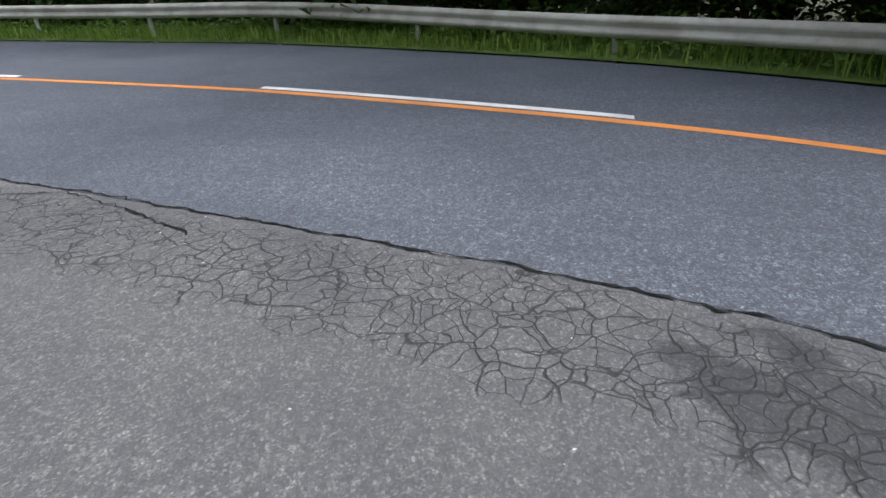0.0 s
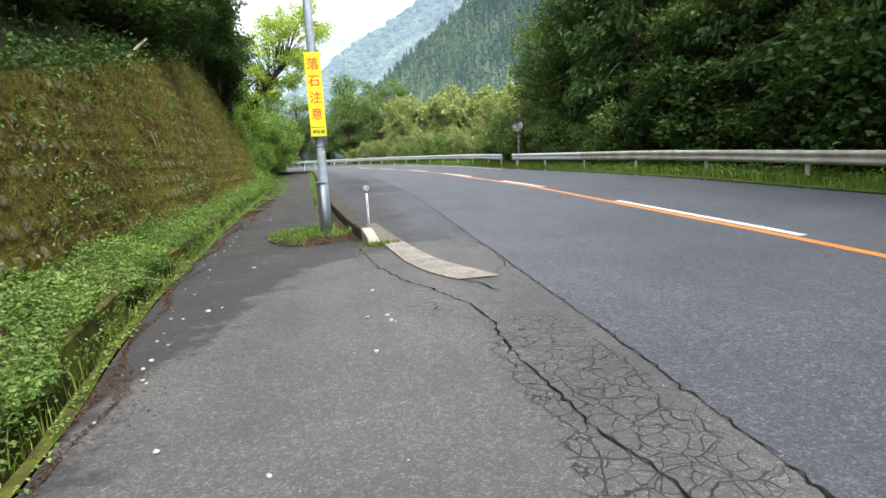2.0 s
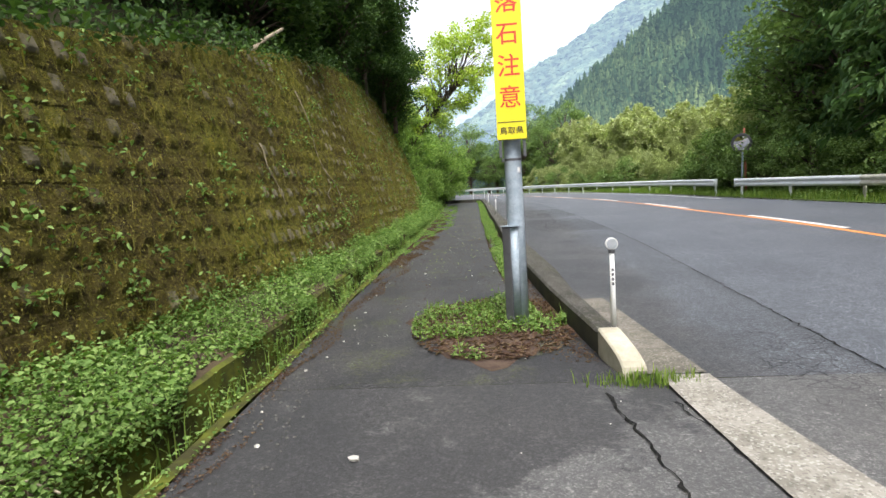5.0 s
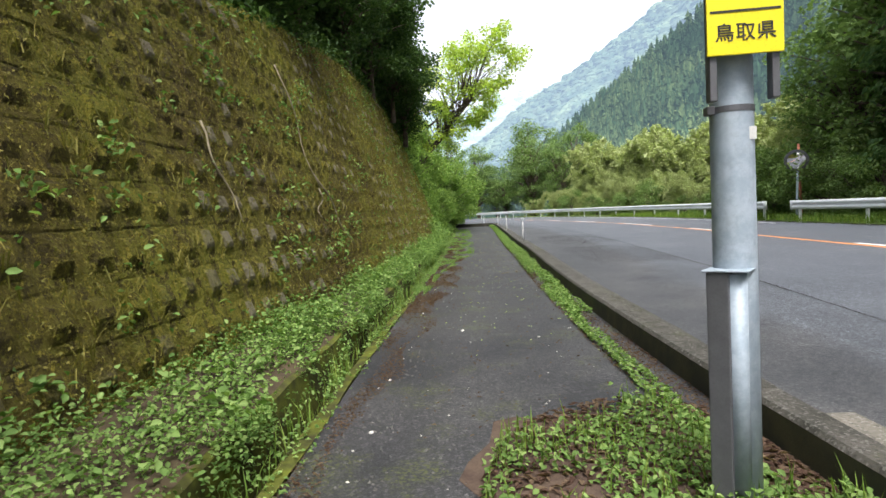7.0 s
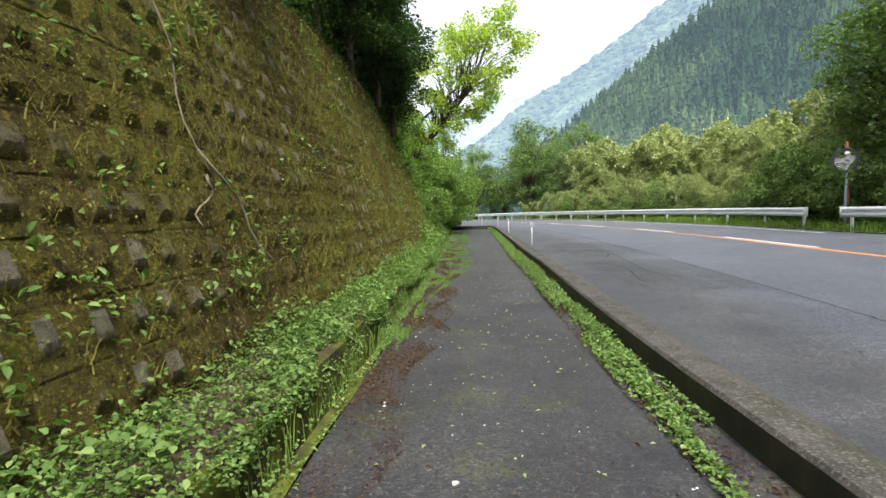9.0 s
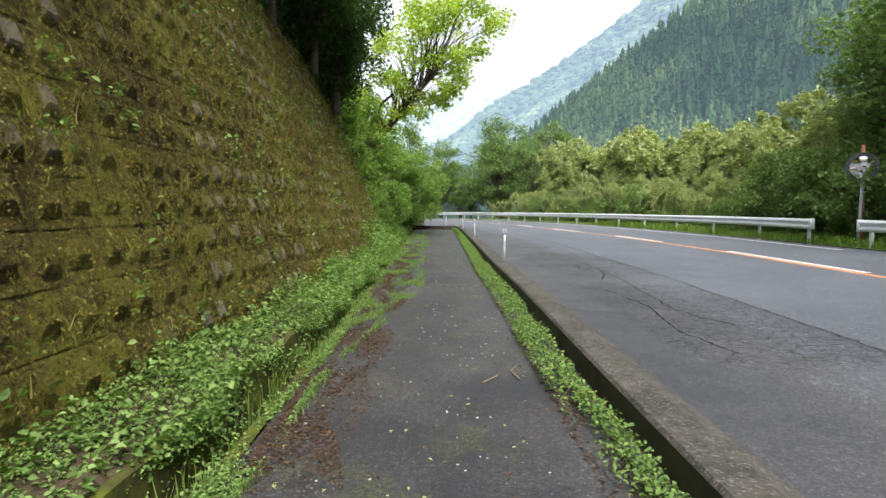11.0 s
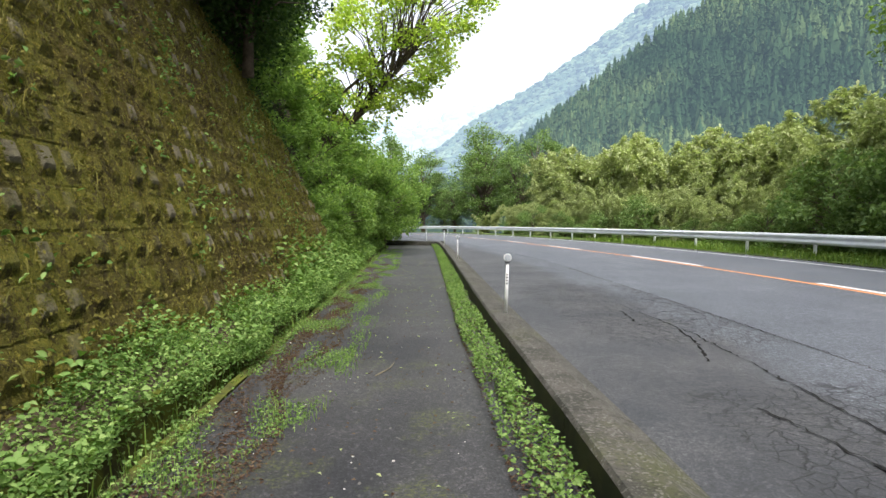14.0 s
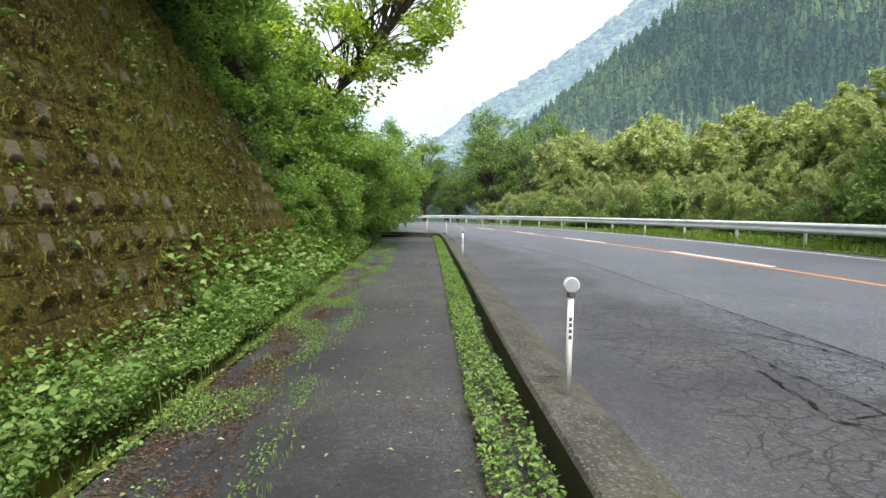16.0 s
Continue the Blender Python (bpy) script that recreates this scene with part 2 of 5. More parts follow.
BARK = simple("bark", (0.07, 0.05, 0.035), (0.13, 0.1, 0.075), 8.0, 0.9, bump=0.9, fine=30)
TWIG = simple("pale_twig", (0.24, 0.2, 0.13), (0.16, 0.13, 0.08), 9.0, 0.9)
BRANCH = simple("pale_branch", (0.36, 0.3, 0.22), (0.24, 0.19, 0.13), 9.0, 0.9)
MIRROR = Nodes("mirror_glass", 0.03, 1.0).mat
MOSSY = wall_material()
FOLIAGE = {
    "cedar": leaf_material("cedar_leaf", (0.04, 0.085, 0.03), (0.07, 0.135, 0.042), (0.115, 0.19, 0.06)),
    "broad": leaf_material("broad_leaf", (0.125, 0.2, 0.055), (0.2, 0.3, 0.085), (0.3, 0.41, 0.13), through_share=0.55),
    "dark": leaf_material("dark_leaf", (0.035, 0.07, 0.022), (0.06, 0.115, 0.033), (0.11, 0.175, 0.05)),
    "forest": leaf_material("forest_leaf", (0.1, 0.165, 0.055), (0.165, 0.245, 0.08), (0.25, 0.34, 0.125), through_share=0.4),
    "maple": leaf_material("maple_leaf", (0.32, 0.42, 0.07), (0.45, 0.55, 0.11), (0.6, 0.66, 0.18), through_share=0.6),
    "bamboo": leaf_material("bamboo_leaf", (0.3, 0.34, 0.16), (0.4, 0.44, 0.22), (0.52, 0.54, 0.31), through_share=0.45),
    "weed": leaf_material("weed_leaf", (0.085, 0.155, 0.035), (0.165, 0.27, 0.07), (0.3, 0.41, 0.135)),
    "grass": leaf_material("grass_blade", (0.1, 0.17, 0.028), (0.16, 0.25, 0.04), (0.25, 0.32, 0.07)),
    "dead": leaf_material("dead_leaf", (0.07, 0.04, 0.03), (0.115, 0.07, 0.052), (0.19, 0.135, 0.09), 0.9, 0.1),
    "wallgrass": leaf_material("wall_grass", (0.12, 0.115, 0.026), (0.19, 0.17, 0.036), (0.28, 0.24, 0.06)),
}


def hazed_hill_material(name, a, b, glow, haze_glow):
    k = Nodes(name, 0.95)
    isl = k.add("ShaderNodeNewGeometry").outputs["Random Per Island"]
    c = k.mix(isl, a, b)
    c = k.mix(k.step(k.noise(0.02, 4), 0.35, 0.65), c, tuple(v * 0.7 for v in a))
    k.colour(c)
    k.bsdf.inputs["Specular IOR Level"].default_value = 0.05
    # Bluish emission stands in for distance haze; the slopes are no light source.
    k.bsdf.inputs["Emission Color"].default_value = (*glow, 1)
    k.bsdf.inputs["Emission Strength"].default_value = haze_glow
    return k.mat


# Haze put into the hill materials, glowing more the farther the hill.
HILL_NEAR = hazed_hill_material("conifer_hill", (0.035, 0.075, 0.035), (0.15, 0.2, 0.075), (0.36, 0.5, 0.64), 0.085)
HILL_FAR = hazed_hill_material("hazy_mountain", (0.06, 0.1, 0.06), (0.13, 0.17, 0.09), (0.42, 0.54, 0.78), 0.29)
HILL_MIST = hazed_hill_material("misty_mountain", (0.1, 0.15, 0.12), (0.12, 0.17, 0.13), (0.62, 0.72, 0.84), 0.5)

# ---- mesh helpers ----


def mesh_object(name, verts, faces, material, parent=None, label="", smooth=False):
    me = bpy.data.meshes.new(name)
    me.from_pydata([tuple(v) for v in verts], [], faces)
    me.materials.append(material)
    if smooth:
        me.shade_smooth()
    me.update()
    ob = new(name, me)
    ob.parent = parent
    return tagged(ob, label)


def part(name, bm, material, parent=None, label="", smooth=False):
    me = bpy.data.meshes.new(name)
    bm.to_mesh(me)
    bm.free()
    me.materials.append(material)
    if smooth:
        me.shade_smooth()
    ob = new(name, me)
    ob.parent = parent
    return tagged(ob, label)


def box(bm, size, at, bevel=0.0, turn=None):
    m = Matrix.Translation(at) @ (turn or Matrix()) @ Matrix.Diagonal((*size, 1))
    r = bmesh.ops.create_cube(bm, size=1, matrix=m)
    if bevel:
        es = list({e for v in r["verts"] for e in v.link_edges})
        bmesh.ops.bevel(bm, geom=es, offset=bevel, segments=2, affect="EDGES", profile=0.5)
    return bm


def tube(bm, pts, radii, sides=10, cap=True):
    rings = []
    pts = [Vector([float(c) for c in p]) for p in pts]
    for i, p in enumerate(pts):
        d = (pts[min(i + 1, len(pts) - 1)] - pts[max(i - 1, 0)]).normalized()
        side = d.orthogonal().normalized() if abs(d.z) > 0.95 else d.cross(Vector((0, 0, 1))).normalized()
        if abs(d.z) > 0.95:
            side = Vector((1, 0, 0))
        up = side.cross(d)
        rings.append([bm.verts.new(p + float(radii[i]) * (math.cos(a) * side + math.sin(a) * up)) for a in [2 * math.pi * k / sides for k in range(sides)]])
    for a, b in zip(rings, rings[1:]):
        for k in range(sides):
            bm.faces.new((a[k], a[(k + 1) % sides], b[(k + 1) % sides], b[k]))
    if cap:
        bm.faces.new(rings[0][::-1])
        bm.faces.new(rings[-1])
    return bm


def leaf_mesh(name, at, size, material, flat=0.5, long=1.6, seed=1, droop=0.0, axis=None, rounded=False):
    """One mesh of many small folded leaves at the given places; size per leaf or one for all."""
    g = np.random.default_rng(seed)
    at = np.asarray(at, float)
    n = len(at)
    size = np.broadcast_to(np.asarray(size, float), (n,)) * g.uniform(0.65, 1.35, n)
    nor = g.normal(size=(n, 3))
    nor[:, 2] = np.abs(nor[:, 2]) + flat * 2
    nor /= np.linalg.norm(nor, axis=1)[:, None]
    d = g.normal(size=(n, 3)) if axis is None else np.asarray(axis, float) + 0.35 * g.normal(size=(n, 3))
    d[:, 2] -= droop
    d -= nor * (d * nor).sum(1)[:, None]
    d /= np.linalg.norm(d, axis=1)[:, None] + 1e-9
    s = np.cross(nor, d)
    L, Wd = (size * long)[:, None], size[:, None] * 0.5
    base, tip = at - d * L * 0.5, at + d * L * 0.5 - nor * L * 0.12
    mid = at + nor * L * 0.03
    if rounded:
        edge = [mid + d * L * o + sg * s * Wd * w + nor * Wd * 0.3 for sg, o, w in ((-1, -0.22, 0.8), (-1, 0.12, 0.85), (1, 0.12, 0.85), (1, -0.22, 0.8))]
        ring = [base, edge[0], edge[1], tip, edge[2], edge[3]]
        fan = (0, 1, 2, 0, 2, 3, 0, 3, 4, 0, 4, 5)
    else:
        ring = [base, mid - s * Wd + nor * Wd * 0.35, tip, mid + s * Wd + nor * Wd * 0.35]
        fan = (0, 1, 2, 0, 2, 3)
    v = np.stack(ring, 1).reshape(-1, 3)
    me = bpy.data.meshes.new(name)
    me.vertices.add(len(v))
    me.vertices.foreach_set("co", v.ravel().astype(np.float32))
    tri = (np.arange(n)[:, None] * len(ring) + np.array(fan)).ravel()
    me.loops.add(len(tri))
    me.loops.foreach_set("vertex_index", tri.astype(np.int32))
    me.polygons.add(len(tri) // 3)
    me.polygons.foreach_set("loop_start", np.arange(0, len(tri), 3, dtype=np.int32))
    me.update(calc_edges=True)
    me.materials.append(material)
    return me


def blade_mesh(name, at, height, material, seed=1, wide=0.006, lean=0.5):
    """One mesh of many bent grass blades that stand at the given places."""
    g = np.random.default_rng(seed)
    at = np.asarray(at, float)
    n = len(at)
    h = np.broadcast_to(np.asarray(height, float), (n,)) * g.uniform(0.5, 1.3, n)
    a = g.uniform(0, 2 * math.pi, n)
    d = np.stack([np.cos(a), np.sin(a), np.zeros(n)], 1)
    s = np.stack([-np.sin(a), np.cos(a), np.zeros(n)], 1) * wide
    up = np.array([0, 0, 1.0])
    l = (lean * g.uniform(0.2, 1.2, n) * h)[:, None]
    mid = at + up * (h * 0.6)[:, None] + d * l * 0.35
    tip = at + up * (h * 0.95)[:, None] + d * l
    v = np.stack([at - s, at + s, mid + s * 0.8, mid - s * 0.8, tip], 1).reshape(-1, 3)
    me = bpy.data.meshes.new(name)
    faces = []
    for i in range(0, 5 * n, 5):
        faces += [(i, i + 1, i + 2, i + 3), (i + 3, i + 2, i + 4)]
    me.from_pydata(v.tolist(), [], faces)
    me.materials.append(material)
    return me


def curve(*pts, grain=0.25):
    """x as a smooth function of y through points (y, x)."""
    ys, xs = np.array([p[0] for p in pts], float), np.array([p[1] for p in pts], float)
    grid = np.arange(ys[0], ys[-1] + grain, grain)
    val = np.interp(grid, ys, xs)
    for _ in range(3):
        pad = np.concatenate([[2 * val[0] - val[i] for i in range(4, 0, -1)], val, [2 * val[-1] - val[-1 - i] for i in range(1, 5)]])
        val = np.convolve(pad, np.ones(9) / 9, "valid")
    return lambda y: np.interp(y, grid, val)


def ribbon(name, left, right, y0, y1, height, material, step=0.5, cols=1, thick=0.0, mask=None):
    """A sheet between two lines x(y), with height(x, y)."""
    ys = np.linspace(y0, y1, max(2, int((y1 - y0) / step) + 1))
    verts, faces = [], []
    for y in ys:
        a, b = float(left(y)), float(right(y))
        for c in range(cols + 1):
            x = a + (b - a) * c / cols
            verts.append((x, y, float(height(x, y))))
    n = cols + 1
    for r in range(len(ys) - 1):
        for c in range(cols):
            i = r * n + c
            faces.append((i, i + 1, i + n + 1, i + n))
    ob = mesh_object(name, verts, faces, material)
    if mask:
        at = ob.data.attributes.new("cracked", "FLOAT", "POINT")
        at.data.foreach_set("value", [float(mask(v[0], v[1])) for v in verts])
    return tagged(ob, kind="structure")


def smooth(a, b, v):
    v = min(1.0, max(0.0, (v - a) / (b - a)))
    return v * v * (3 - 2 * v)


# ---- plan: lines along the road, x as a function of y ----
LIP = curve((-14, -8), (-8, -3), (-4, -0.6), (0, 0.5), (3.7, 0.45), (4.9, 0.2), (7.2, -0.1), (10, -0.2), (13.8, -0.45), (19, -0.65), (23.5, -0.85), (27, -1.07), (30.7, -1.28), (40.5, -1.87), (54, -2.75), (64, -5))
WALL = curve((-14, -10), (-8, -5), (-4, -2.6), (0, -1.3), (4, -1.2), (17, -1.2), (25, -1.5), (32, -1.8), (40, -2.5), (54, -3.6), (64, -6), (90, -16), (120, -42))
KERB_IN = curve((9.0, 2.52), (10, 2.36), (11, 2.24), (12, 2.13), (15, 1.9), (18, 1.7), (21.4, 1.55), (25, 1.42), (28, 1.24), (37, 0.9), (47, 0.48), (54, 0.12), (60, -0.6), (70, -3), (80, -6.5), (95, -14))
SEAM = curve((-14, -6.5), (-9.5, -1.5), (-6.2, 1.6), (-3.6, 2.9), (-1.3, 3.22), (0.8, 3.5), (2.5, 3.75), (7, 3.95), (9, 4.05), (16.8, 4.3), (28, 4.3), (40, 3.9), (52, 2.2), (62, 0.6), (75, -3), (95, -12))
CENTRE = curve((-16, -4), (-11, 1.2), (-8, 3.6), (-4.5, 5.66), (-2.7, 6.3), (2.4, 7.45), (8.5, 8.02), (13.2, 8.15), (18, 8.22), (27, 8.07), (33, 8.0), (38, 7.68), (43, 7.3), (51.5, 6.0), (62, 4.3), (75, 1), (90, -6), (110, -22))
ROAD_R = curve((-18, -2), (-12, 4.3), (-7, 7.2), (-4, 9.2), (-2, 10.2), (1.2, 11.3), (5.7, 12.6), (10, 12.9), (16, 13.0), (22, 12.8), (28, 12.5), (34, 12.2), (40, 12.2), (48, 11.6), (56, 10.6), (66, 8.9), (78, 5.6), (92, 0), (110, -14))
RAIL = curve((-18, -1), (-12, 5), (-7, 7.9), (-5.4, 9.0), (-2.6, 10.7), (1.2, 12.35), (5.7, 13.64), (10, 13.9), (16, 13.95), (22, 13.6), (28, 13.1), (33.6, 12.6), (36, 12.5), (41, 12.8), (48, 12.3), (56, 11.3), (66, 9.6), (78, 6.3), (92, 0.7), (110, -13))


def road_z(x, y):
    return 0.12 * smooth(8, 22, y)


def kerb_z(y):
    return 0.2 + 0.05 * smooth(15, 26, y)


# ---- the setting ----
ground = mesh_object("ground", [(-1500, -1500, -0.45), (1500, -1500, -0.45), (1500, 1500, -0.45), (-1500, 1500, -0.45)], [(0, 1, 2, 3)], FOREST_FLOOR)
tagged(ground, "dark forest ground of the valley floor", "ground", kind="structure")

road = ribbon("road", SEAM, ROAD_R, -14, 95, road_z, ROAD, 0.5, 4)
tagged(road, "worn blue-grey asphalt mountain road curving away", "road", kind="structure")


def shoulder_mask(x, y):
    edge = float(SEAM(y))
    if y < 9:
        d = edge - x
        return 0.9 * smooth(1.45, 0.6, d) * smooth(7.0, 4.5, y) * (0.5 + 0.5 * smooth(0.12, 0.3, d))
    near = smooth(0.5, 1.1, x - float(KERB_IN(y)))
    return near * (0.82 * smooth(19.5, 21.5, y) * smooth(26.5, 25, y) + 0.74 * smooth(26, 27.5, y) * smooth(36, 31, y) + 0.5 * smooth(12, 15, y) * smooth(21, 19, y) + 0.62 * smooth(13, 10.5, y))


KERB_OUT = lambda y: float(KERB_IN(y)) + 0.12
shoulder = ribbon("road_shoulder", KERB_OUT, SEAM, 10.0, 95, lambda x, y: road_z(x, y) - 0.004, SHOULDER, 0.4, 8, mask=shoulder_mask)
newer = shoulder.data.attributes.new("newer", "FLOAT", "POINT")
newer.data.foreach_set("value", [smooth(1.6, 0.0, float(SEAM(v.co.y)) - v.co.x) for v in shoulder.data.vertices])
tagged(shoulder, "old cracked grey asphalt road shoulder", "road", kind="structure")
APRON_END = 10.0
apron = ribbon("pavement_apron", LIP, SEAM, -14, APRON_END, lambda x, y: -0.004 + road_z(x, y) * smooth(2.5, 4, x), APRON, 0.3, 14, mask=shoulder_mask)
tagged(apron, "worn grey asphalt apron with alligator cracks", "pavement", kind="structure")
walkway = ribbon("pavement", LIP, KERB_IN, APRON_END, 56, lambda x, y: -0.002, WALKWAY, 0.5, 4)
tagged(walkway, "dark damp asphalt pavement with moss patches", "pavement", kind="structure")

def damp_share(x, y):
    """Damp band that runs on from the pavement along the plants, and an old tar stain."""
    edge = float(LIP(y)) + 0.2 + 1.15 * smooth(4.4, 8.6, y) + 1.6 * smooth(8.0, 9.8, y)
    return max(smooth(edge + 0.5, edge - 0.3, x) * smooth(2.5, 5.5, y), 1.6 * smooth(0.5, 0.15, math.hypot((x - 2.32) * 0.9, y + 3.15)))


wet = apron.data.attributes.new("damp", "FLOAT", "POINT")
wet.data.foreach_set("value", [damp_share(v.co.x, v.co.y) for v in apron.data.vertices])


def kerb_build():
    ys = np.arange(10.6, 55.2, 2.0)
    for i, y in enumerate(ys):
        y1 = min(y + 2.0, 56.0) - 0.006
        a, b = float(KERB_IN(y)), float(KERB_IN(y1))
        verts, faces = [], []
        for yy, x in ((y, a), (y1, b)):
            z = kerb_z(yy)
            prof = [(0, -0.25), (0, z - 0.025), (0.022, z), (0.15 + 0.09 * smooth(10.6, 15, yy), z - 0.005), (0.175 + 0.245 * smooth(10.6, 15, yy), max(road_z(0, yy) + 0.02, z - 0.02 - 0.07 * smooth(10.6, 14, yy))), (0.185 + 0.245 * smooth(10.6, 15, yy), -0.25)]
            verts += [(x + px, yy, pz) for px, pz in prof]
        for k in range(5):
            faces.append((k, k + 6, k + 7, k + 1))
        faces += [(0, 1, 2, 3, 4, 5), (11, 10, 9, 8, 7, 6)]
        ob = mesh_object("kerb_block", verts, faces, CONCRETE)
        # Inner face in a darker colour: damp moss, with its shade painted in.
        ob.data.materials.append(DAMP_SHADED)
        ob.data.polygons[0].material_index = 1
        yield ob


kerb = tagged(new("kerb"), "mossy weathered concrete kerb along the pavement", "kerb", kind="structure")
for ob in kerb_build():
    ob.parent = kerb
# rounded end block of the kerb
verts, faces = [], []
for k in range(9):
    a = k / 8 * math.pi / 2
    y, z = 10.6 - 0.48 * math.sin(a), 0.005 + 0.215 * math.cos(a)
    x = float(KERB_IN(10.6)) + 0.09 * math.sin(a) ** 2
    verts += [(x, y, -0.2), (x, y, z - 0.012), (x + 0.015, y, z), (x + 0.155, y, z), (x + 0.17, y, z - 0.012), (x + 0.17, y, -0.2)]
for k in range(8):
    for c in range(5):
        i = k * 6 + c
        faces.append((i, i + 1, i + 7, i + 6))
faces += [(5, 4, 3, 2, 1, 0), (48, 49, 50, 51, 52, 53)]
mesh_object("kerb_end", verts, faces, CREAM, kerb, "pale rounded concrete end block")
# curved pale strip that runs on from the kerb
strip_l = curve((6.8, 3.32), (7.35, 2.98), (8.25, 2.76), (9.6, 2.64), (10.3, 2.6), (12, 2.45), (15, 2.2), grain=0.05)
strip_r = curve((7.0, 3.66), (7.6, 3.44), (8.2, 3.2), (9.5, 3.0), (10.9, 2.86), (12, 2.75), (15, 2.45), grain=0.05)
strip = ribbon("kerb_strip", strip_l, strip_r, 7.02, 10.04, lambda x, y: 0.012 + road_z(x, y), PALE, 0.15, 2)
tagged(strip, "pale flush concrete kerb strip, curved and worn", "kerb", kind="structure")
gutter = ribbon("kerb_gutter", lambda y: float(KERB_IN(y)) + 0.1, strip_r, 10.07, 12.6, lambda x, y: 0.012 + road_z(x, y), GUTTER, 0.15, 2)
tagged(gutter, "weathered brown concrete gutter strip beside the kerb", "kerb", kind="structure")
far_kerb = mesh_object("kerb_far", [(float(KERB_IN(55)), 55, -0.2), (-3.4, 57.5, -0.2), (-3.3, 57.9, -0.2), (float(KERB_IN(55)) + 0.42, 55.4, -0.2), (float(KERB_IN(55)), 55, 0.25), (-3.4, 57.5, 0.25), (-3.3, 57.9, 0.25), (float(KERB_IN(55)) + 0.42, 55.4, 0.25)], [(0, 1, 5, 4), (1, 2, 6, 5), (2, 3, 7, 6), (3, 0, 4, 7), (4, 5, 6, 7)], CONCRETE)
tagged(far_kerb, "concrete kerb that closes the pavement's end", "kerb", kind="structure")
far_lane = ribbon("road_far", lambda y: -60, KERB_OUT, 56.5, 95, lambda x, y: 0.11, ROAD, 2, 1)
tagged(far_lane, "asphalt road in the far bend", "road", kind="structure")

# open drain beside the wall: lip, channel, soil strip up to the wall
lip = ribbon("drain_lip", lambda y: LIP(y) - 0.088 + 0.008 * math.sin(y * 5), lambda y: LIP(y) + 0.004 + 0.012 * math.sin(y * 3.1), 3.0, 56, lambda x, y: 0.014, MOSSGREEN, 0.2, 1)
tagged(lip, "mossy concrete lip of the roadside drain", "drain", kind="structure")


def drain_section():
    verts, faces = [], []
    ys = np.arange(-10, 57, 0.25)
    for y in ys:
        x, w = float(LIP(y)), float(WALL(y))
        gap = max(0.2, (x - w) - 0.12)
        inner = x - 0.09 - min(0.19, gap * 0.4)
        bed = 0.15 * smooth(2, 7, y) + 0.03 + 0.035 * noise.noise((y * 1.7, 0, 5))
        inner += 0.03 * noise.noise((y * 2.3, 4, 1))
        prof = [(x - 0.088, 0.012), (x - 0.1, -0.22), (inner, -0.22), (inner - 0.02, bed), (inner - 0.06, bed + 0.02), (w - 0.25, 0.2 + bed)]
        verts += [(px, y, pz) for px, pz in prof]
    for r in range(len(ys) - 1):
        for c in range(5):
            i = r * 6 + c
            faces.append((i + 1, i, i + 6, i + 7))
    return verts, faces


drain = mesh_object("drain_channel", *drain_section(), SOIL)
drain.data.materials.append(MOSSGREEN)
for p in drain.data.polygons:
    p.material_index = 1 if p.index % 5 in (0, 2, 3) else 0
tagged(drain, "damp earthy roadside drain and planting strip", "drain", kind="structure")

# grass verge beyond the road
verge = ribbon("ground_verge", ROAD_R, lambda y: float(ROAD_R(y)) + 4.5, -18, 105, lambda x, y: 0.03 + road_z(x, y), TURF, 1, 3)
tagged(verge, "grassy verge under the guardrail", "verge", kind="structure")

# painted lines
line = ribbon("road_line", lambda y: CENTRE(y) - 0.075, lambda y: CENTRE(y) + 0.075, -14, 30, lambda x, y: road_z(x, y) + 0.004, ORANGE, 0.4)
tagged(line, "orange painted centre line", "road marking", kind="structure")
line = ribbon("road_line", lambda y: CENTRE(y) - 0.06, lambda y: CENTRE(y) + 0.06, 30, 95, lambda x, y: road_z(x, y) + 0.004, ORANGE, 0.6)
tagged(line, "orange painted centre line", "road marking", kind="structure")
for a, b in ((-8.5, -6.6), (-2.6, 2.4), (7.58, 13.2), (18.1, 22.4), (27.2, 32.8), (37.5, 42.5), (47.5, 52.0), (56.5, 60.5), (65, 69), (73, 77)):
    dash = ribbon("road_dash", lambda y: CENTRE(y) + 0.14, lambda y: CENTRE(y) + 0.29, a, b, lambda x, y: road_z(x, y) + 0.004, WHITE, 0.4)
    tagged(dash, "white painted lane dash", "road marking", kind="structure")
edge = ribbon("road_edge_line", lambda y: ROAD_R(y) - 0.75, lambda y: ROAD_R(y) - 0.63, 33, 95, lambda x, y: road_z(x, y) + 0.004, WHITE, 0.6)
tagged(edge, "worn white edge line of the road", "road marking", kind="structure")


def crack(pts, wide, seed):
    """A ragged dark crack in the asphalt along points of the plan."""
    g = random.Random(seed)
    bm = bmesh.new()
    last = None
    for (xa, ya), (xb, yb) in zip(pts, pts[1:]):
        n = max(2, int(math.hypot(xb - xa, yb - ya) / 0.06))
        for k in range(n):
            f = k / n
            x, y = xa + (xb - xa) * f + g.gauss(0, 0.011) + 0.03 * noise.noise((xa * 3, (ya + (yb - ya) * f) * 3, seed)), ya + (yb - ya) * f + g.gauss(0, 0.011)
            d = Vector((-(yb - ya), xb - xa, 0)).normalized() * wide * g.choice((0.3, 0.6, 1, 1, 1.8)) * 0.5
            z = 0.005 + road_z(x, y) * (1.0 if y > 10 else smooth(2.5, 4, x))
            pair = (bm.verts.new((x + d.x, y + d.y, z)), bm.verts.new((x - d.x, y - d.y, z)))
            if last:
                bm.faces.new((last[0], last[1], pair[1], pair[0]))
            last = pair
    return tagged(part("road_crack", bm, CRACK), "dark ragged crack in old asphalt", "crack", kind="structure")


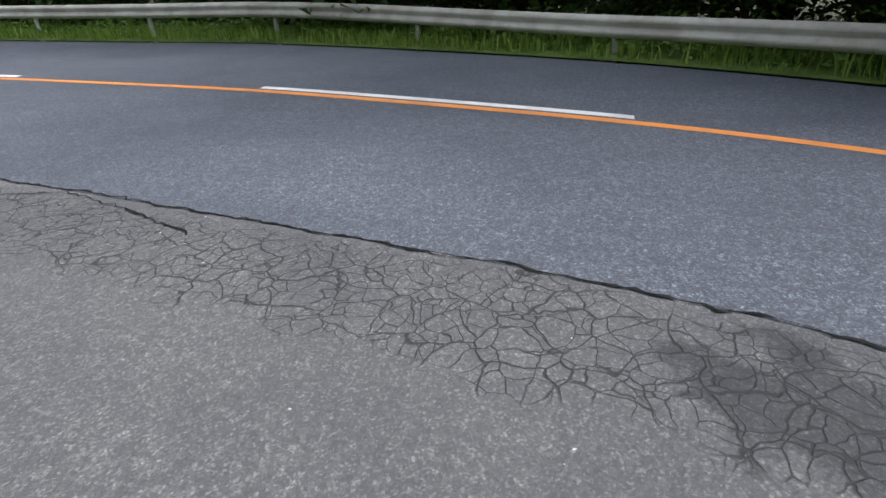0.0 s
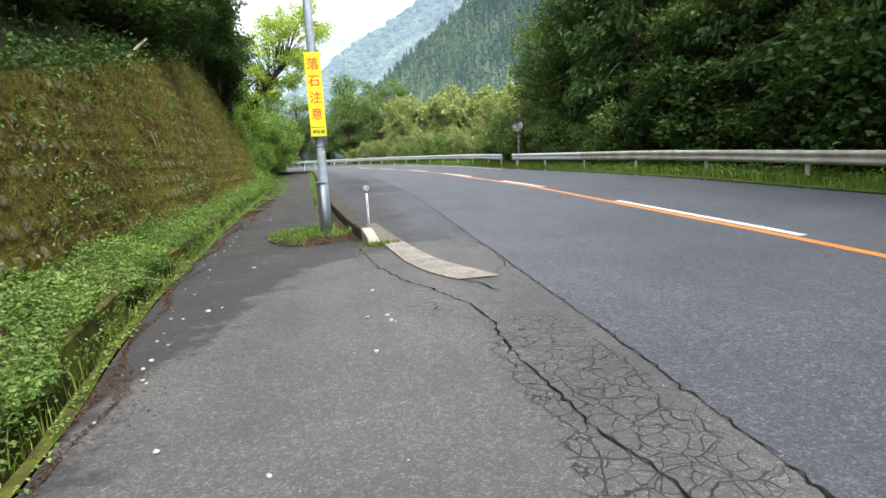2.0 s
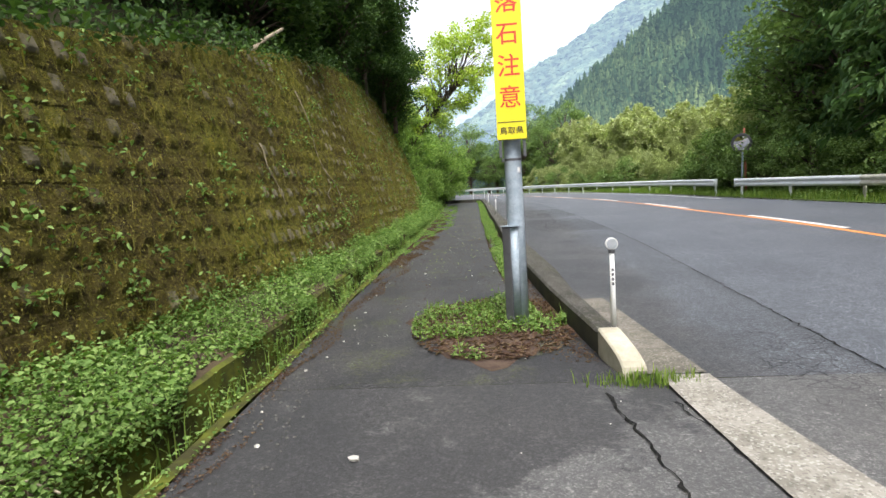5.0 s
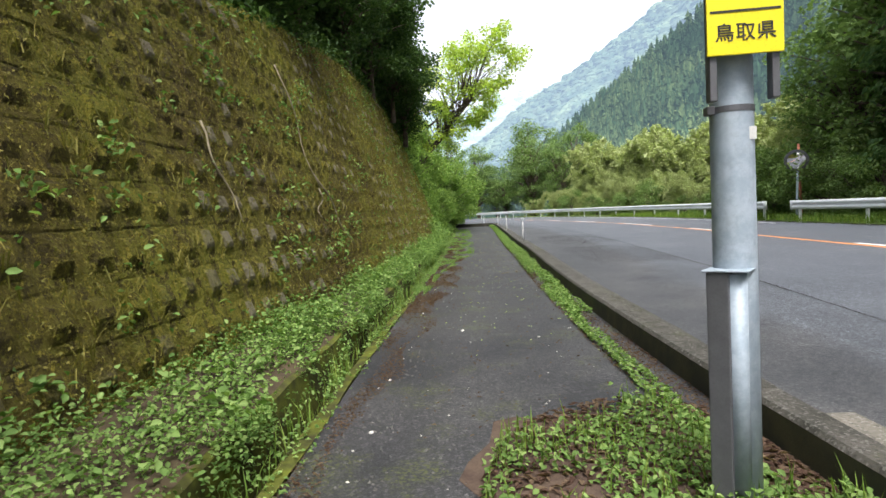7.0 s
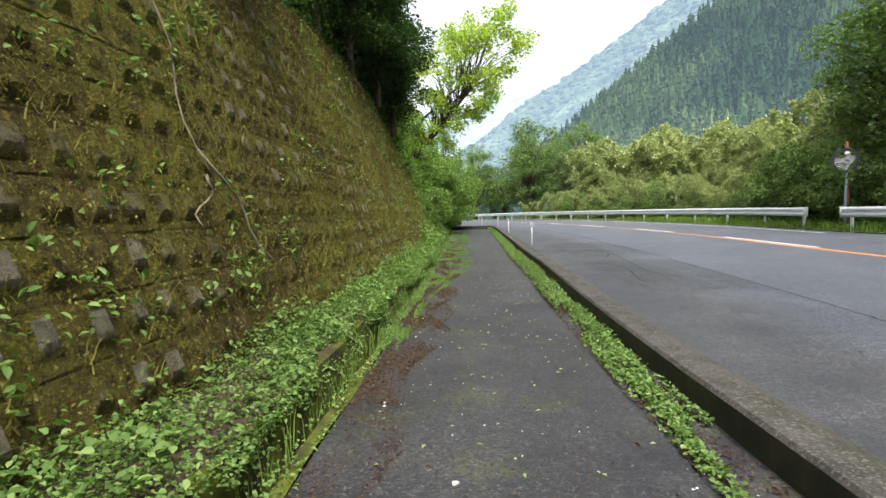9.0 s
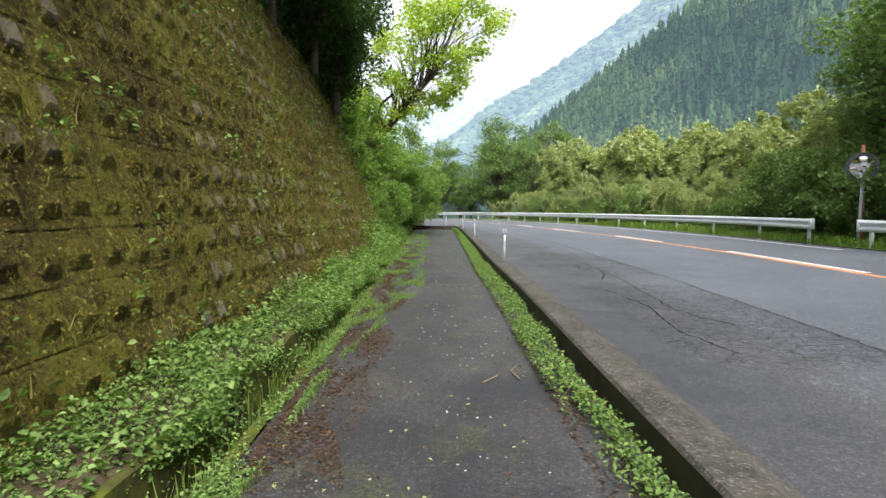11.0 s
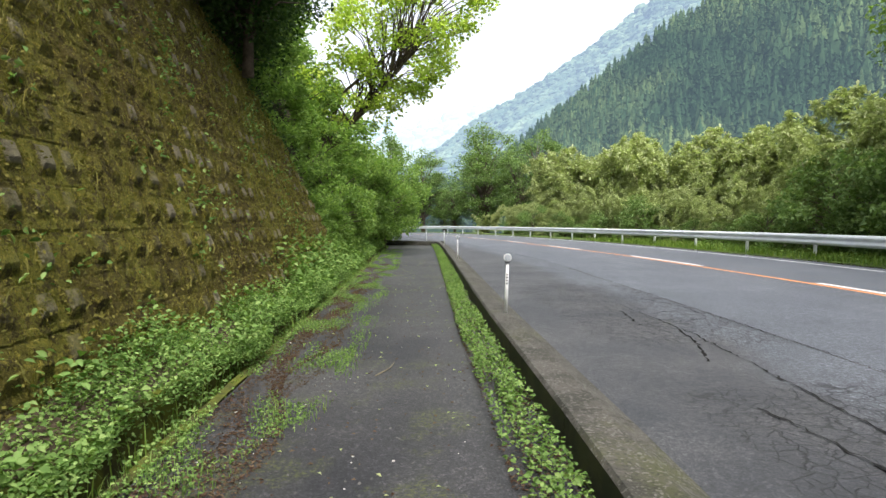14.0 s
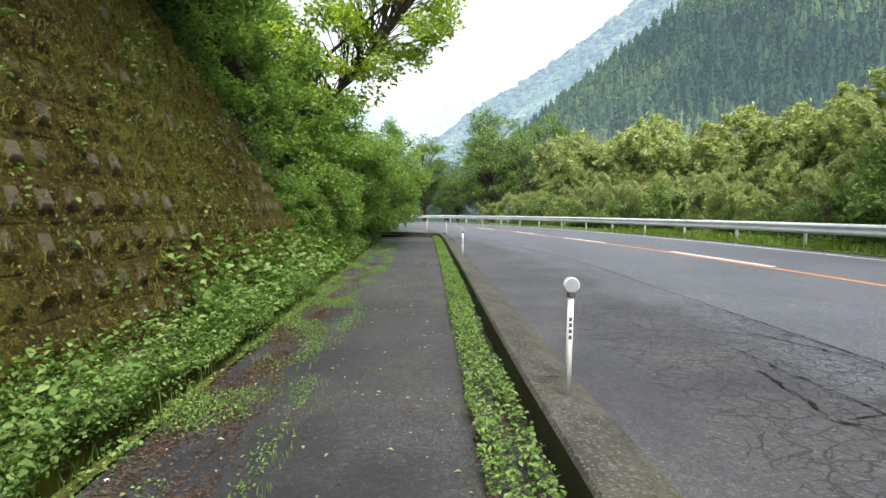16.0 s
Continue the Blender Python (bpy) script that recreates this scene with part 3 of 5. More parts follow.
crack([(float(SEAM(y)), y) for y in np.arange(-8, 4, 1.0)], 0.016, 1)
crack([(float(SEAM(y)), y) for y in np.arange(3, 46, 1.0)], 0.009, 2)
crack([(2.2, 9.75), (2.38, 8.2), (2.58, 7.33), (2.81, 6.8), (2.94, 6.3), (3.08, 6.0), (3.1, 5.3), (3.05, 4.5)], 0.017, 3)
crack([(3.05, 4.6), (3.1, 3.6), (3.2, 2.85), (3.55, 1.55), (3.3, 0.6), (3.05, 0)], 0.014, 4)
crack([(2.6, 9.6), (2.8, 8.25), (3.02, 7.38), (3.34, 6.8), (3.5, 6.3)], 0.016, 5)
crack([(2.62, 10.0), (3.0, 10.1)], 0.012, 6)
crack([(2.45, 6.1), (2.75, 6.2), (2.72, 5.9), (2.9, 5.95)], 0.012, 7)
crack([(3.66, 7.2), (3.9, 7.6), (4.0, 8.3)], 0.012, 8)

crack([(2.8, 30.6), (3.3, 30.7), (3.79, 30.5), (4.15, 29.65), (4.09, 28.57)], 0.016, 9)
crack([(3.12, 29.17), (3.03, 28.1), (3.37, 27.8), (3.29, 27.1), (3.0, 26.2)], 0.018, 10)
crack([(3.3, 29.9), (3.43, 27.6), (3.3, 24.7), (3.24, 23.4), (3.34, 22.75), (3.6, 22.2)], 0.014, 11)
crack([(2.8, 25.0), (2.98, 23.5), (2.86, 22.6), (2.83, 21.9), (3.0, 21.0)], 0.016, 12)
crack([(3.03, 28.1), (3.6, 28.3), (4.09, 28.57)], 0.012, 13)
crack([(2.98, 23.5), (3.4, 23.0), (3.9, 23.2)], 0.012, 14)
crack([(3.9, 9.6), (4.1, 8.9), (4.0, 8.3), (4.35, 8.0)], 0.012, 15)

# ---- retaining wall of mossy blocks, leaning back ----
BATTER = 0.3
LEANBACK = math.atan(BATTER)
WALL_TOP = curve((-14, 1.8), (4, 2.15), (8.7, 2.6), (12.4, 3.27), (16.6, 4.07), (20.6, 4.75), (23, 5.1), (27.5, 5.3), (29.5, 5.0), (31.7, 4.2), (34, 2.8), (35.7, 1.5), (37.2, 0.5), (60, 0.3), (120, 0.3))


def wall_x(y, z):
    return float(WALL(y)) - BATTER * z


def wall_turn(y):
    slope = math.atan2(float(WALL(y + 0.5) - WALL(y - 0.5)), 1.0)
    return Matrix.Rotation(-slope, 4, "Z") @ Matrix.Rotation(-LEANBACK, 4, "Y")


verts, faces = [], []
ys = np.arange(-12, 38.1, 0.5)
for y in ys:
    t = max(0.35, float(WALL_TOP(y)))
    for z, off in ((-0.4, 0), (0.5 * t, 0), (t, 0), (t + 0.02, -0.45), (-0.4, -0.9)):
        verts.append((wall_x(y, z) + off - 0.03, y, z))
for r in range(len(ys) - 1):
    for c in range(4):
        i = r * 5 + c
        faces.append((i, i + 5, i + 6, i + 1))
faces += [(0, 1, 2, 3, 4), tuple(len(verts) - 1 - k for k in range(5))]
wall = mesh_object("wall_retaining", verts, faces, MOSSY)
tagged(wall, "leaning retaining wall of moss-covered concrete blocks", "wall", kind="structure")

BW, BH = 0.305, 0.325


def block_shape(seed):
    """A block's slab with worn edges and the boss that juts from its lower half; x points out of the wall."""
    g = random.Random(seed)
    w, h = BW * 0.5 - 0.002, BH * 0.5
    j = lambda a: g.uniform(-a, a)
    v = [(-0.06, s * w, t * h) for s, t in ((-1, -1), (1, -1), (1, 1), (-1, 1))]
    v += [(-0.003 + j(0.002), s * (w + 0.002), t * (h + 0.003)) for s, t in ((-1, -1), (1, -1), (1, 1), (-1, 1))]
    v += [(0.006 + j(0.004), s * (w - 0.016) + j(0.005), t * (h - 0.014) + j(0.004)) for s, t in ((-1, -1), (1, -1), (1, 1), (-1, 1))]
    f = [(k, (k + 1) % 4, (k + 1) % 4 + 4, k + 4) for k in range(4)] + [(k + 4, (k + 1) % 4 + 4, (k + 1) % 4 + 8, k + 8) for k in range(4)] + [(8, 9, 10, 11)]
    b, c, out = len(v), j(0.02), 0.046 + j(0.011)
    bw, top, low = 0.066 + j(0.012), 0.115 + j(0.02), -0.085 + j(0.02)
    v += [(0.01, c - bw, top), (0.01, c + bw, top), (0.01, c + bw + 0.01, low), (0.01, c - bw - 0.01, low)]
    v += [(out * 0.85, c - bw * 0.72, top - 0.03), (out * 0.85, c + bw * 0.72, top - 0.03), (out, c + bw * 0.75, low + 0.07), (out, c - bw * 0.75, low + 0.07)]
    f += [(b + k, b + 4 + k, b + 4 + (k + 1) % 4, b + (k + 1) % 4) for k in range(4)] + [(b + 7, b + 6, b + 5, b + 4)]
    return v, f


SHAPES = [block_shape(s) for s in range(7)]
BOSS = [0.0] * 16 + [1.0] * 4


def mark_boss(me, blocks):
    """Marks the outer face of each block's boss, where the moss wears off."""
    me.attributes.new("boss", "FLOAT", "POINT").data.foreach_set("value", BOSS * blocks)


BLOCKS = []
for row in range(18):
    for col in range(int(49.5 / BW)):
        y = -11 + (col + 0.5 * (row % 2)) * BW
        z = 0.05 + (row + 0.5) * BH * math.cos(LEANBACK)
        if z + 0.12 < float(WALL_TOP(y)):
            BLOCKS.append((y, z, random.randrange(7), random.uniform(-0.006, 0.008), random.uniform(-1.5, 1.5)))


def block_pose(y, z, out, twist):
    return Matrix.Translation((wall_x(y, z) + out, y, z)) @ wall_turn(y) @ Matrix.Rotation(radians(twist), 4, "X")


def near_block(y, z):
    return 10.5 < y < 17.5 and 0.4 < z < 3.4


rest_v, rest_f = [], []
for y, z, k, out, twist in BLOCKS:
    if not near_block(y, z):
        m, n = block_pose(y, z, out, twist), len(rest_v)
        rest_v += [m @ Vector(p) for p in SHAPES[k][0]]
        rest_f += [tuple(i + n for i in f) for f in SHAPES[k][1]]
field = tagged(mesh_object("block_field", rest_v, rest_f, MOSSY, wall, "moss-covered concrete wall blocks"), kind="stuff")
mark_boss(field.data, len(rest_v) // len(BOSS))


def loose(name, me, label, category, kind="stuff"):
    return tagged(new(name, me), label, category, kind=kind)


# ---- land behind: bank above the wall, and the slope beyond the road ----
def bank_z(x, y):
    t = float(WALL_TOP(y))
    d = max(0.0, wall_x(y, t) - 0.4 - x)
    steep = 2.2 * smooth(33, 38, y)
    return t - 0.05 + 0.75 * d + steep * min(d, 2.2) + 0.5 * noise.noise((x * 0.3, y * 0.3, 0)) * smooth(0.3, 3, d)


verts, faces = [], []
ys = np.arange(-14, 116, 1.0)
offs = (0.38, 0.8, 1.4, 2.2, 3.2, 5, 8, 13, 22, 40)
for y in ys:
    for o in offs:
        x = wall_x(y, float(WALL_TOP(y))) - o
        verts.append((x, y, bank_z(x, y)))
n = len(offs)
for r in range(len(ys) - 1):
    for c in range(n - 1):
        i = r * n + c
        faces.append((i, i + n, i + n + 1, i + 1))
bank = mesh_object("ground_bank", verts, faces, FOREST_FLOOR)
tagged(bank, "wooded dark earth bank above the wall", "bank", kind="structure")


# ---- trees ----
def crown_points(g, centres, radius, count, squash=0.7):
    c = centres[g.integers(0, len(centres), count)]
    p = g.normal(size=(count, 3))
    p /= np.linalg.norm(p, axis=1)[:, None]
    p *= (g.random(count) ** 0.45)[:, None] * radius
    p[:, 2] *= squash
    return c + p


def broad_tree(name, label, kind, height, spread, seed, leaves=4500, leaf=0.16, low=0.3, clumps=34, category="tree", reach=(0, 0), stout=1.0, puff=0.4):
    g = np.random.default_rng(seed)
    root = tagged(new(name), label, category)
    bm = bmesh.new()
    lean = g.normal(size=2) * 0.05 * height + np.array(reach)
    top = Vector((lean[0], lean[1], height * 0.75))
    mid = Vector((lean[0] * 0.3, lean[1] * 0.3, height * 0.4))
    r = (0.022 * height + 0.02) * stout
    tube(bm, [(0, 0, -0.3), mid * 0.5, mid, (mid + top) / 2, top], [r * 1.3, r, r * 0.8, r * 0.5, r * 0.2], 8)
    centres = []
    while len(centres) < clumps:
        p = g.uniform(-1, 1, 3)
        if 0.3 < np.linalg.norm(p) < 1:
            share = low + (1 - low) * (0.5 + 0.5 * p[2])
            centres.append((p[0] * spread + reach[0] * share, p[1] * spread + reach[1] * share, height * share))
    for c in centres:
        f = min(0.95, max(0.15, c[2] / height * 0.8))
        start = top * float(f)
        knee = start.lerp(Vector([float(v) for v in c]), 0.5) + Vector((0, 0, 0.06 * height))
        tube(bm, [start, knee, Vector([float(v) for v in c])], [r * 0.35, r * 0.2, r * 0.06], 5, False)
    part("trunk", bm, BARK, root, smooth=True)
    me = leaf_mesh("crown", crown_points(g, np.array(centres), spread * puff, leaves), leaf, FOLIAGE[kind], 0.35, 1.5, seed, 0.25)
    new("crown", me).parent = root
    return root


def cedar_tree(name, label, height, spread, seed, kind="cedar", leaves=9000, bare=0.12):
    g = np.random.default_rng(seed)
    root = tagged(new(name), label, "tree")
    bm = bmesh.new()
    r = 0.014 * height + 0.05
    tube(bm, [(0, 0, -0.4), (0, 0, height * 0.3), (0.1, 0, height * 0.7), (0.1, 0.05, height)], [r * 1.2, r, r * 0.5, 0.02], 8)
    pts, axes = [], []
    boughs = 150
    for k in range(boughs):
        f = bare + (1 - bare) * (k + g.random()) / boughs
        a = g.uniform(0, 2 * math.pi)
        L = spread * (1.05 - f) ** 0.75 * g.uniform(0.6, 1.15)
        z = height * f
        d = np.array([math.cos(a), math.sin(a), 0])
        tip = d * L + np.array([0, 0, z - 0.22 * L])
        if k % 3 == 0:
            tube(bm, [(0, 0, z), d * L * 0.5 + np.array([0, 0, z + 0.02 * L]), tip], [0.05, 0.03, 0.01], 4, False)
        n = max(8, int(leaves / boughs * (L / spread) * 1.8))
        tufts = max(2, int(L * 2.2))
        t = (g.integers(0, tufts, n) + 1.0) / tufts
        side = np.array([-d[1], d[0], 0.0])
        sway = g.normal(size=tufts + 1)[(t * tufts).astype(int)] * 0.16 * L
        p = np.outer(t, tip - [0, 0, z]) + [0, 0, z] + sway[:, None] * side + g.normal(size=(n, 3)) * [0.2, 0.2, 0.13]
        p[:, 2] -= 0.35 * g.random(n) ** 2
        pts.append(p)
        axes.append(np.tile(d + [0, 0, -0.7], (n, 1)))
    part("trunk", bm, BARK, root, smooth=True)
    me = leaf_mesh("crown", np.concatenate(pts), 0.15, FOLIAGE[kind], 0.2, 2.6, seed, 0.5, np.concatenate(axes))
    new("crown", me).parent = root
    return root


def bamboo_tree(name, label, height, seed, leaves=4600):
    g = np.random.default_rng(seed)
    root = tagged(new(name), label, "bamboo")
    pts = []
    for k in range(9):
        bm = bmesh.new()
        a, reach, h = g.uniform(0, 6.28), g.uniform(1.2, 3.2), height * g.uniform(0.62, 1.0)
        d = np.array([math.cos(a), math.sin(a), 0])
        base = g.normal(size=3) * [0.8, 0.8, 0]
        line = [base + d * reach * f ** 2.5 + np.array([0, 0, h * (f - 0.22 * f ** 4)]) for f in np.linspace(0, 1, 8)]
        tube(bm, line, [0.045 * (1 - f * 0.85) for f in np.linspace(0, 1, 8)], 5, False)
        part("culm", bm, TWIG, root, smooth=True)
        n = leaves // 9
        nodes = 17
        pick = g.integers(0, nodes, n)
        f = (0.18 + 0.84 * (np.arange(nodes) + g.random(nodes)) / nodes)[pick]
        idx = np.clip(f * 7, 0, 6.999)
        i0 = idx.astype(int)
        L = np.array(line)
        p = L[i0] + (L[i0 + 1] - L[i0]) * (idx - i0)[:, None]
        swing = (g.normal(size=(nodes, 3)) * [1, 1, 0.25])[pick] * (0.8 * (1.1 - 0.35 * f))[:, None]
        spray = g.random(n)[:, None]
        drop = np.zeros((n, 3))
        drop[:, 2] = -0.7 * spray[:, 0] ** 2
        pts.append(p + swing * spray + drop + g.normal(size=(n, 3)) * 0.13)
    me = leaf_mesh("crown", np.concatenate(pts), 0.125, FOLIAGE["bamboo"], 0.35, 2.6, seed, 0.8)
    new("crown", me).parent = root
    return root


def plant_copies(kinds, spots, group, seed):
    """Sets the first tree of each kind, then copies, at (x, y, z, scale)."""
    g = random.Random(seed)
    used = set()
    for i, (x, y, z, s) in enumerate(spots):
        ob = kinds[i % len(kinds)]
        m = Matrix.Translation((x, y, z)) @ Matrix.Rotation(g.uniform(0, 6.28), 4, "Z") @ Matrix.Diagonal((s, s, s * g.uniform(0.9, 1.1), 1))
        if ob.name in used:
            ob = copy_thing(ob, m)
        else:
            ob.matrix_basis = m
            used.add(ob.name)
        tagged(ob, group=group)


rnd = random.Random(5)
cedars = [cedar_tree("cedar_tree", "tall dark green cedar in the roadside forest", 22, 3.6, s) for s in (11, 12, 13)]
spots = []
for y in np.arange(-16, 40, 3.8):
    for k, d in enumerate((4.6, 8.6, 14.0)):
        x = float(RAIL(min(y, 52))) + d + rnd.uniform(-1.2, 1.2) + (2.0 if y > 33 else 0)
        spots.append((x, y + rnd.uniform(-1.5, 1.5), -0.1, rnd.uniform(0.8, 1.15)))
plant_copies(cedars, spots, "roadside cedars", 3)

bushes = [broad_tree("bush", "dense dark green roadside bush", "dark", 3.2, 1.7, s, 4200, 0.105, 0.05, 34, "bush") for s in (21, 22, 23)]
spots = []
for y in np.arange(-14, 25, 1.9):
    x = float(RAIL(y)) + rnd.uniform(2.2, 3.6)
    spots.append((x, y, -0.1, rnd.uniform(0.7, 1.5)))
for y in np.arange(-14, 27, 3.2):
    spots.append((float(RAIL(y)) + rnd.uniform(4, 5.5), y, 0, rnd.uniform(1.1, 1.6)))
for y in np.arange(2, 30, 1.5):
    x = wall_x(y, float(WALL_TOP(y))) - rnd.uniform(0.9, 3.2)
    spots.append((x, y, bank_z(x, y) - 0.15, rnd.uniform(0.4, 0.85)))
for y in np.arange(4, 30, 1.7):
    x = wall_x(y, float(WALL_TOP(y))) - rnd.uniform(3.2, 7.5)
    spots.append((x, y, bank_z(x, y) - 0.15, rnd.uniform(0.8, 1.3)))
plant_copies(bushes, spots, "roadside bushes", 4)
shrubs = [broad_tree("shrub", "mid-green leafy shrub behind the guardrail", "forest", 3.2, 1.8, s, 6000, 0.09, 0.05, 40, "bush", puff=0.32) for s in (24, 25)]
spots = []
for y in np.arange(25, 44, 1.7):
    spots.append((float(RAIL(y)) + rnd.uniform(1.9, 3.0), y, 0.0, rnd.uniform(0.6, 1.3)))
for y in np.arange(46, 84, 3.0):
    spots.append((float(RAIL(y)) + rnd.uniform(1.6, 2.4), y, 0.0, rnd.uniform(0.4, 0.8)))
plant_copies(shrubs, spots, "leafy shrubs", 14)

bamboos = [bamboo_tree("bamboo_clump", "pale green feathery bamboo clump leaning over", 12.2, s, 9000) for s in (31, 32, 33)]
spots = []
for y in np.arange(42, 90, 2.2):
    x = float(RAIL(min(y, 109)))
    for d, s in ((3.0, 0.7), (6.0, 0.95), (9.5, 1.1)):
        if y > 44 or d < 7:
            spots.append((x + d + rnd.uniform(-0.8, 0.8), y + rnd.uniform(-1, 1), -0.2, s * rnd.uniform(0.68, 1.08) * (0.9 + 0.16 * smooth(44, 60, y))))
plant_copies(bamboos, spots, "bamboo grove", 6)

greens = [broad_tree("broadleaf_tree", "fresh green broadleaf tree on the bank", "broad", 6.0, 2.5, s, 8000, 0.125, 0.08, 60, puff=0.3) for s in (41, 42, 43)]
spots = [(-3.0, 50, 0, 0.75), (-3.1, 54.5, 0, 0.9), (-3.3, 58.5, 0, 1.0), (-4.2, 63, 0, 1.1), (-5.5, 68, 0, 1.2), (-3.4, 47, 0.3, 0.7), (-3.2, 37.2, 0.2, 0.5), (-4.4, 34.8, 2.6, 0.6), (-3.1, 39.6, 0.1, 0.55), (-3.4, 41.6, 0.1, 0.6), (-3.6, 45.4, 0.1, 0.6), (-4.2, 50.5, 0.1, 0.65), (-4.6, 38, 3.2, 0.7), (-5.0, 42, 3.4, 0.8), (-4.1, 36.4, 1.2, 0.55), (-3.2, 38.3, 0.2, 0.5), (-3.8, 40, 1.5, 0.75), (-3.7, 43, 0.3, 0.7), (-5, 45, 2.5, 0.9), (-4.4, 48, 0.3, 0.8), (-6, 51, 3, 1.0), (-5.2, 54, 0.5, 0.9), (-6.3, 59, 1, 1.0), (-5.3, 37, 4.2, 0.8), (-6.5, 42, 6, 1.0), (-8, 47, 7, 1.1), (-7.5, 64, 2, 1.2), (-9, 55, 5, 1.2), (-6.5, 70, 1.0, 1.25), (-9.5, 76, 1, 1.3), (-13, 84, 1, 1.4), (-12, 66, 5, 1.4)]
plant_copies(greens, spots, "broadleaf trees", 7)

bigs = [broad_tree("forest_tree", "large mid-green broadleaf tree at the forest edge", "forest", 12.0, 3.8, s, 12000, 0.15, 0.08, 90, puff=0.28) for s in (56, 57, 58)]
spots = [(16.8, 37.4, 0, 0.75), (19, 38.6, 0, 1.1), (24, 42, 0, 1.3), (27, 47, 0, 1.35), (30, 52, 0, 1.3), (18.2, 34, 0, 0.9), (20.5, 35.5, 0, 1.3), (18.2, 29, 0, 0.75), (18.6, 23, 0, 0.7), (18.8, 17, 0, 0.75), (18.2, 10, 0, 0.75), (17.5, 4, 0, 0.7), (15.5, -3, 0, 0.7), (9, 90, 0, 0.7), (5, 94, 0, 0.75), (1.5, 99, 0, 0.8), (-3, 103, 0, 0.8), (-8, 107, 0, 0.85), (-14, 110, 0, 0.85), (12, 95, 0, 0.95), (6, 101, 0, 0.95), (0, 107, 0, 1.0), (-20, 113, 0, 0.9), (-27, 116, 0, 1.0)]
plant_copies(bigs, spots, "forest edge trees", 9)

darks = [broad_tree("shade_tree", "dark overhanging evergreen tree on the bank", "dark", 8.0, 3.2, s, 8500, 0.14, 0.12, 60, puff=0.32) for s in (51, 52, 53)]
spots = []
for x, y, s in ((-7, 17, 0.9), (-7.5, 20, 0.9), (-6.5, 14, 0.8), (-8, 24, 1.0), (-7, 10, 0.8), (-4.4, 7, 1.0), (-4.4, 11.5, 1.0), (-4.6, 2.5, 1.0), (-4.6, 16, 0.95), (-4.0, 5, 0.6), (-4.2, 10, 0.6), (-4.4, 14, 0.6), (-3.1, 24.5, 0.5), (-3.1, 27.2, 0.5), (-2.9, 29.6, 0.5), (-2.8, 31.4, 0.48), (-3.6, 19.5, 0.5), (-3.9, 23, 0.55), (-3.7, 26, 0.6), (-3.5, 28.6, 0.6), (-3.4, 30.6, 0.55), (-3.4, 32.2, 0.5), (-4.6, 26, 0.9), (-4.6, 30, 0.9), (-5.2, 3, 0.8), (-5.6, 8, 0.85), (-6.6, 12, 0.9), (-5.6, 16.5, 0.9), (-5.8, 21, 0.85), (-5.0, 24.5, 0.75), (-5.2, 28, 0.85), (-4.6, 31, 0.7), (-5.2, 33.8, 0.8), (-9, 6, 1.2), (-10, 14, 1.3), (-10, 22, 1.3), (-9, 29, 1.2), (-10, 36, 1.2), (-15, 10, 1.5), (-16, 20, 1.5), (-16, 30, 1.5), (-15, 42, 1.4), (-7, -4, 1.0), (-10, -10, 1.2)):
    spots.append((x, y, bank_z(x, y) - 0.1, s))
plant_copies(darks, spots, "shade trees", 8)

maple = broad_tree("maple_tree", "bright yellow-green maple reaching over the road", "maple", 9.0, 3.0, 61, 13000, 0.11, 0.2, 130, reach=(6.4, -1.0), stout=0.4, puff=0.2)
maple.matrix_basis = Matrix.Translation((-5.2, 44.2, 2.9))
overs = [broad_tree("overhanging_tree", "dark evergreen tree leaning out over the wall", "dark", 7.0, 2.6, s, 10000, 0.12, 0.0, 80, reach=(1.3, -0.3), puff=0.28) for s in (63, 64)]
for i, (x, y, s) in enumerate(((-5.0, 24.0, 0.8), (-4.9, 27.2, 0.9), (-4.7, 30.4, 0.95), (-4.6, 33.4, 0.9), (-4.8, 21.0, 1.1), (-4.6, 25.5, 1.1), (-4.4, 29.0, 1.1))):
    m = Matrix.Translation((x, y, bank_z(x, y) - 0.1)) @ Matrix.Diagonal((s, s, s, 1))
    ob = overs[i % 2]
    if i < 2:
        ob.matrix_basis = m
    else:
        ob = copy_thing(ob, m)
    tagged(ob, group="overhanging trees")

# ---- far hills ----


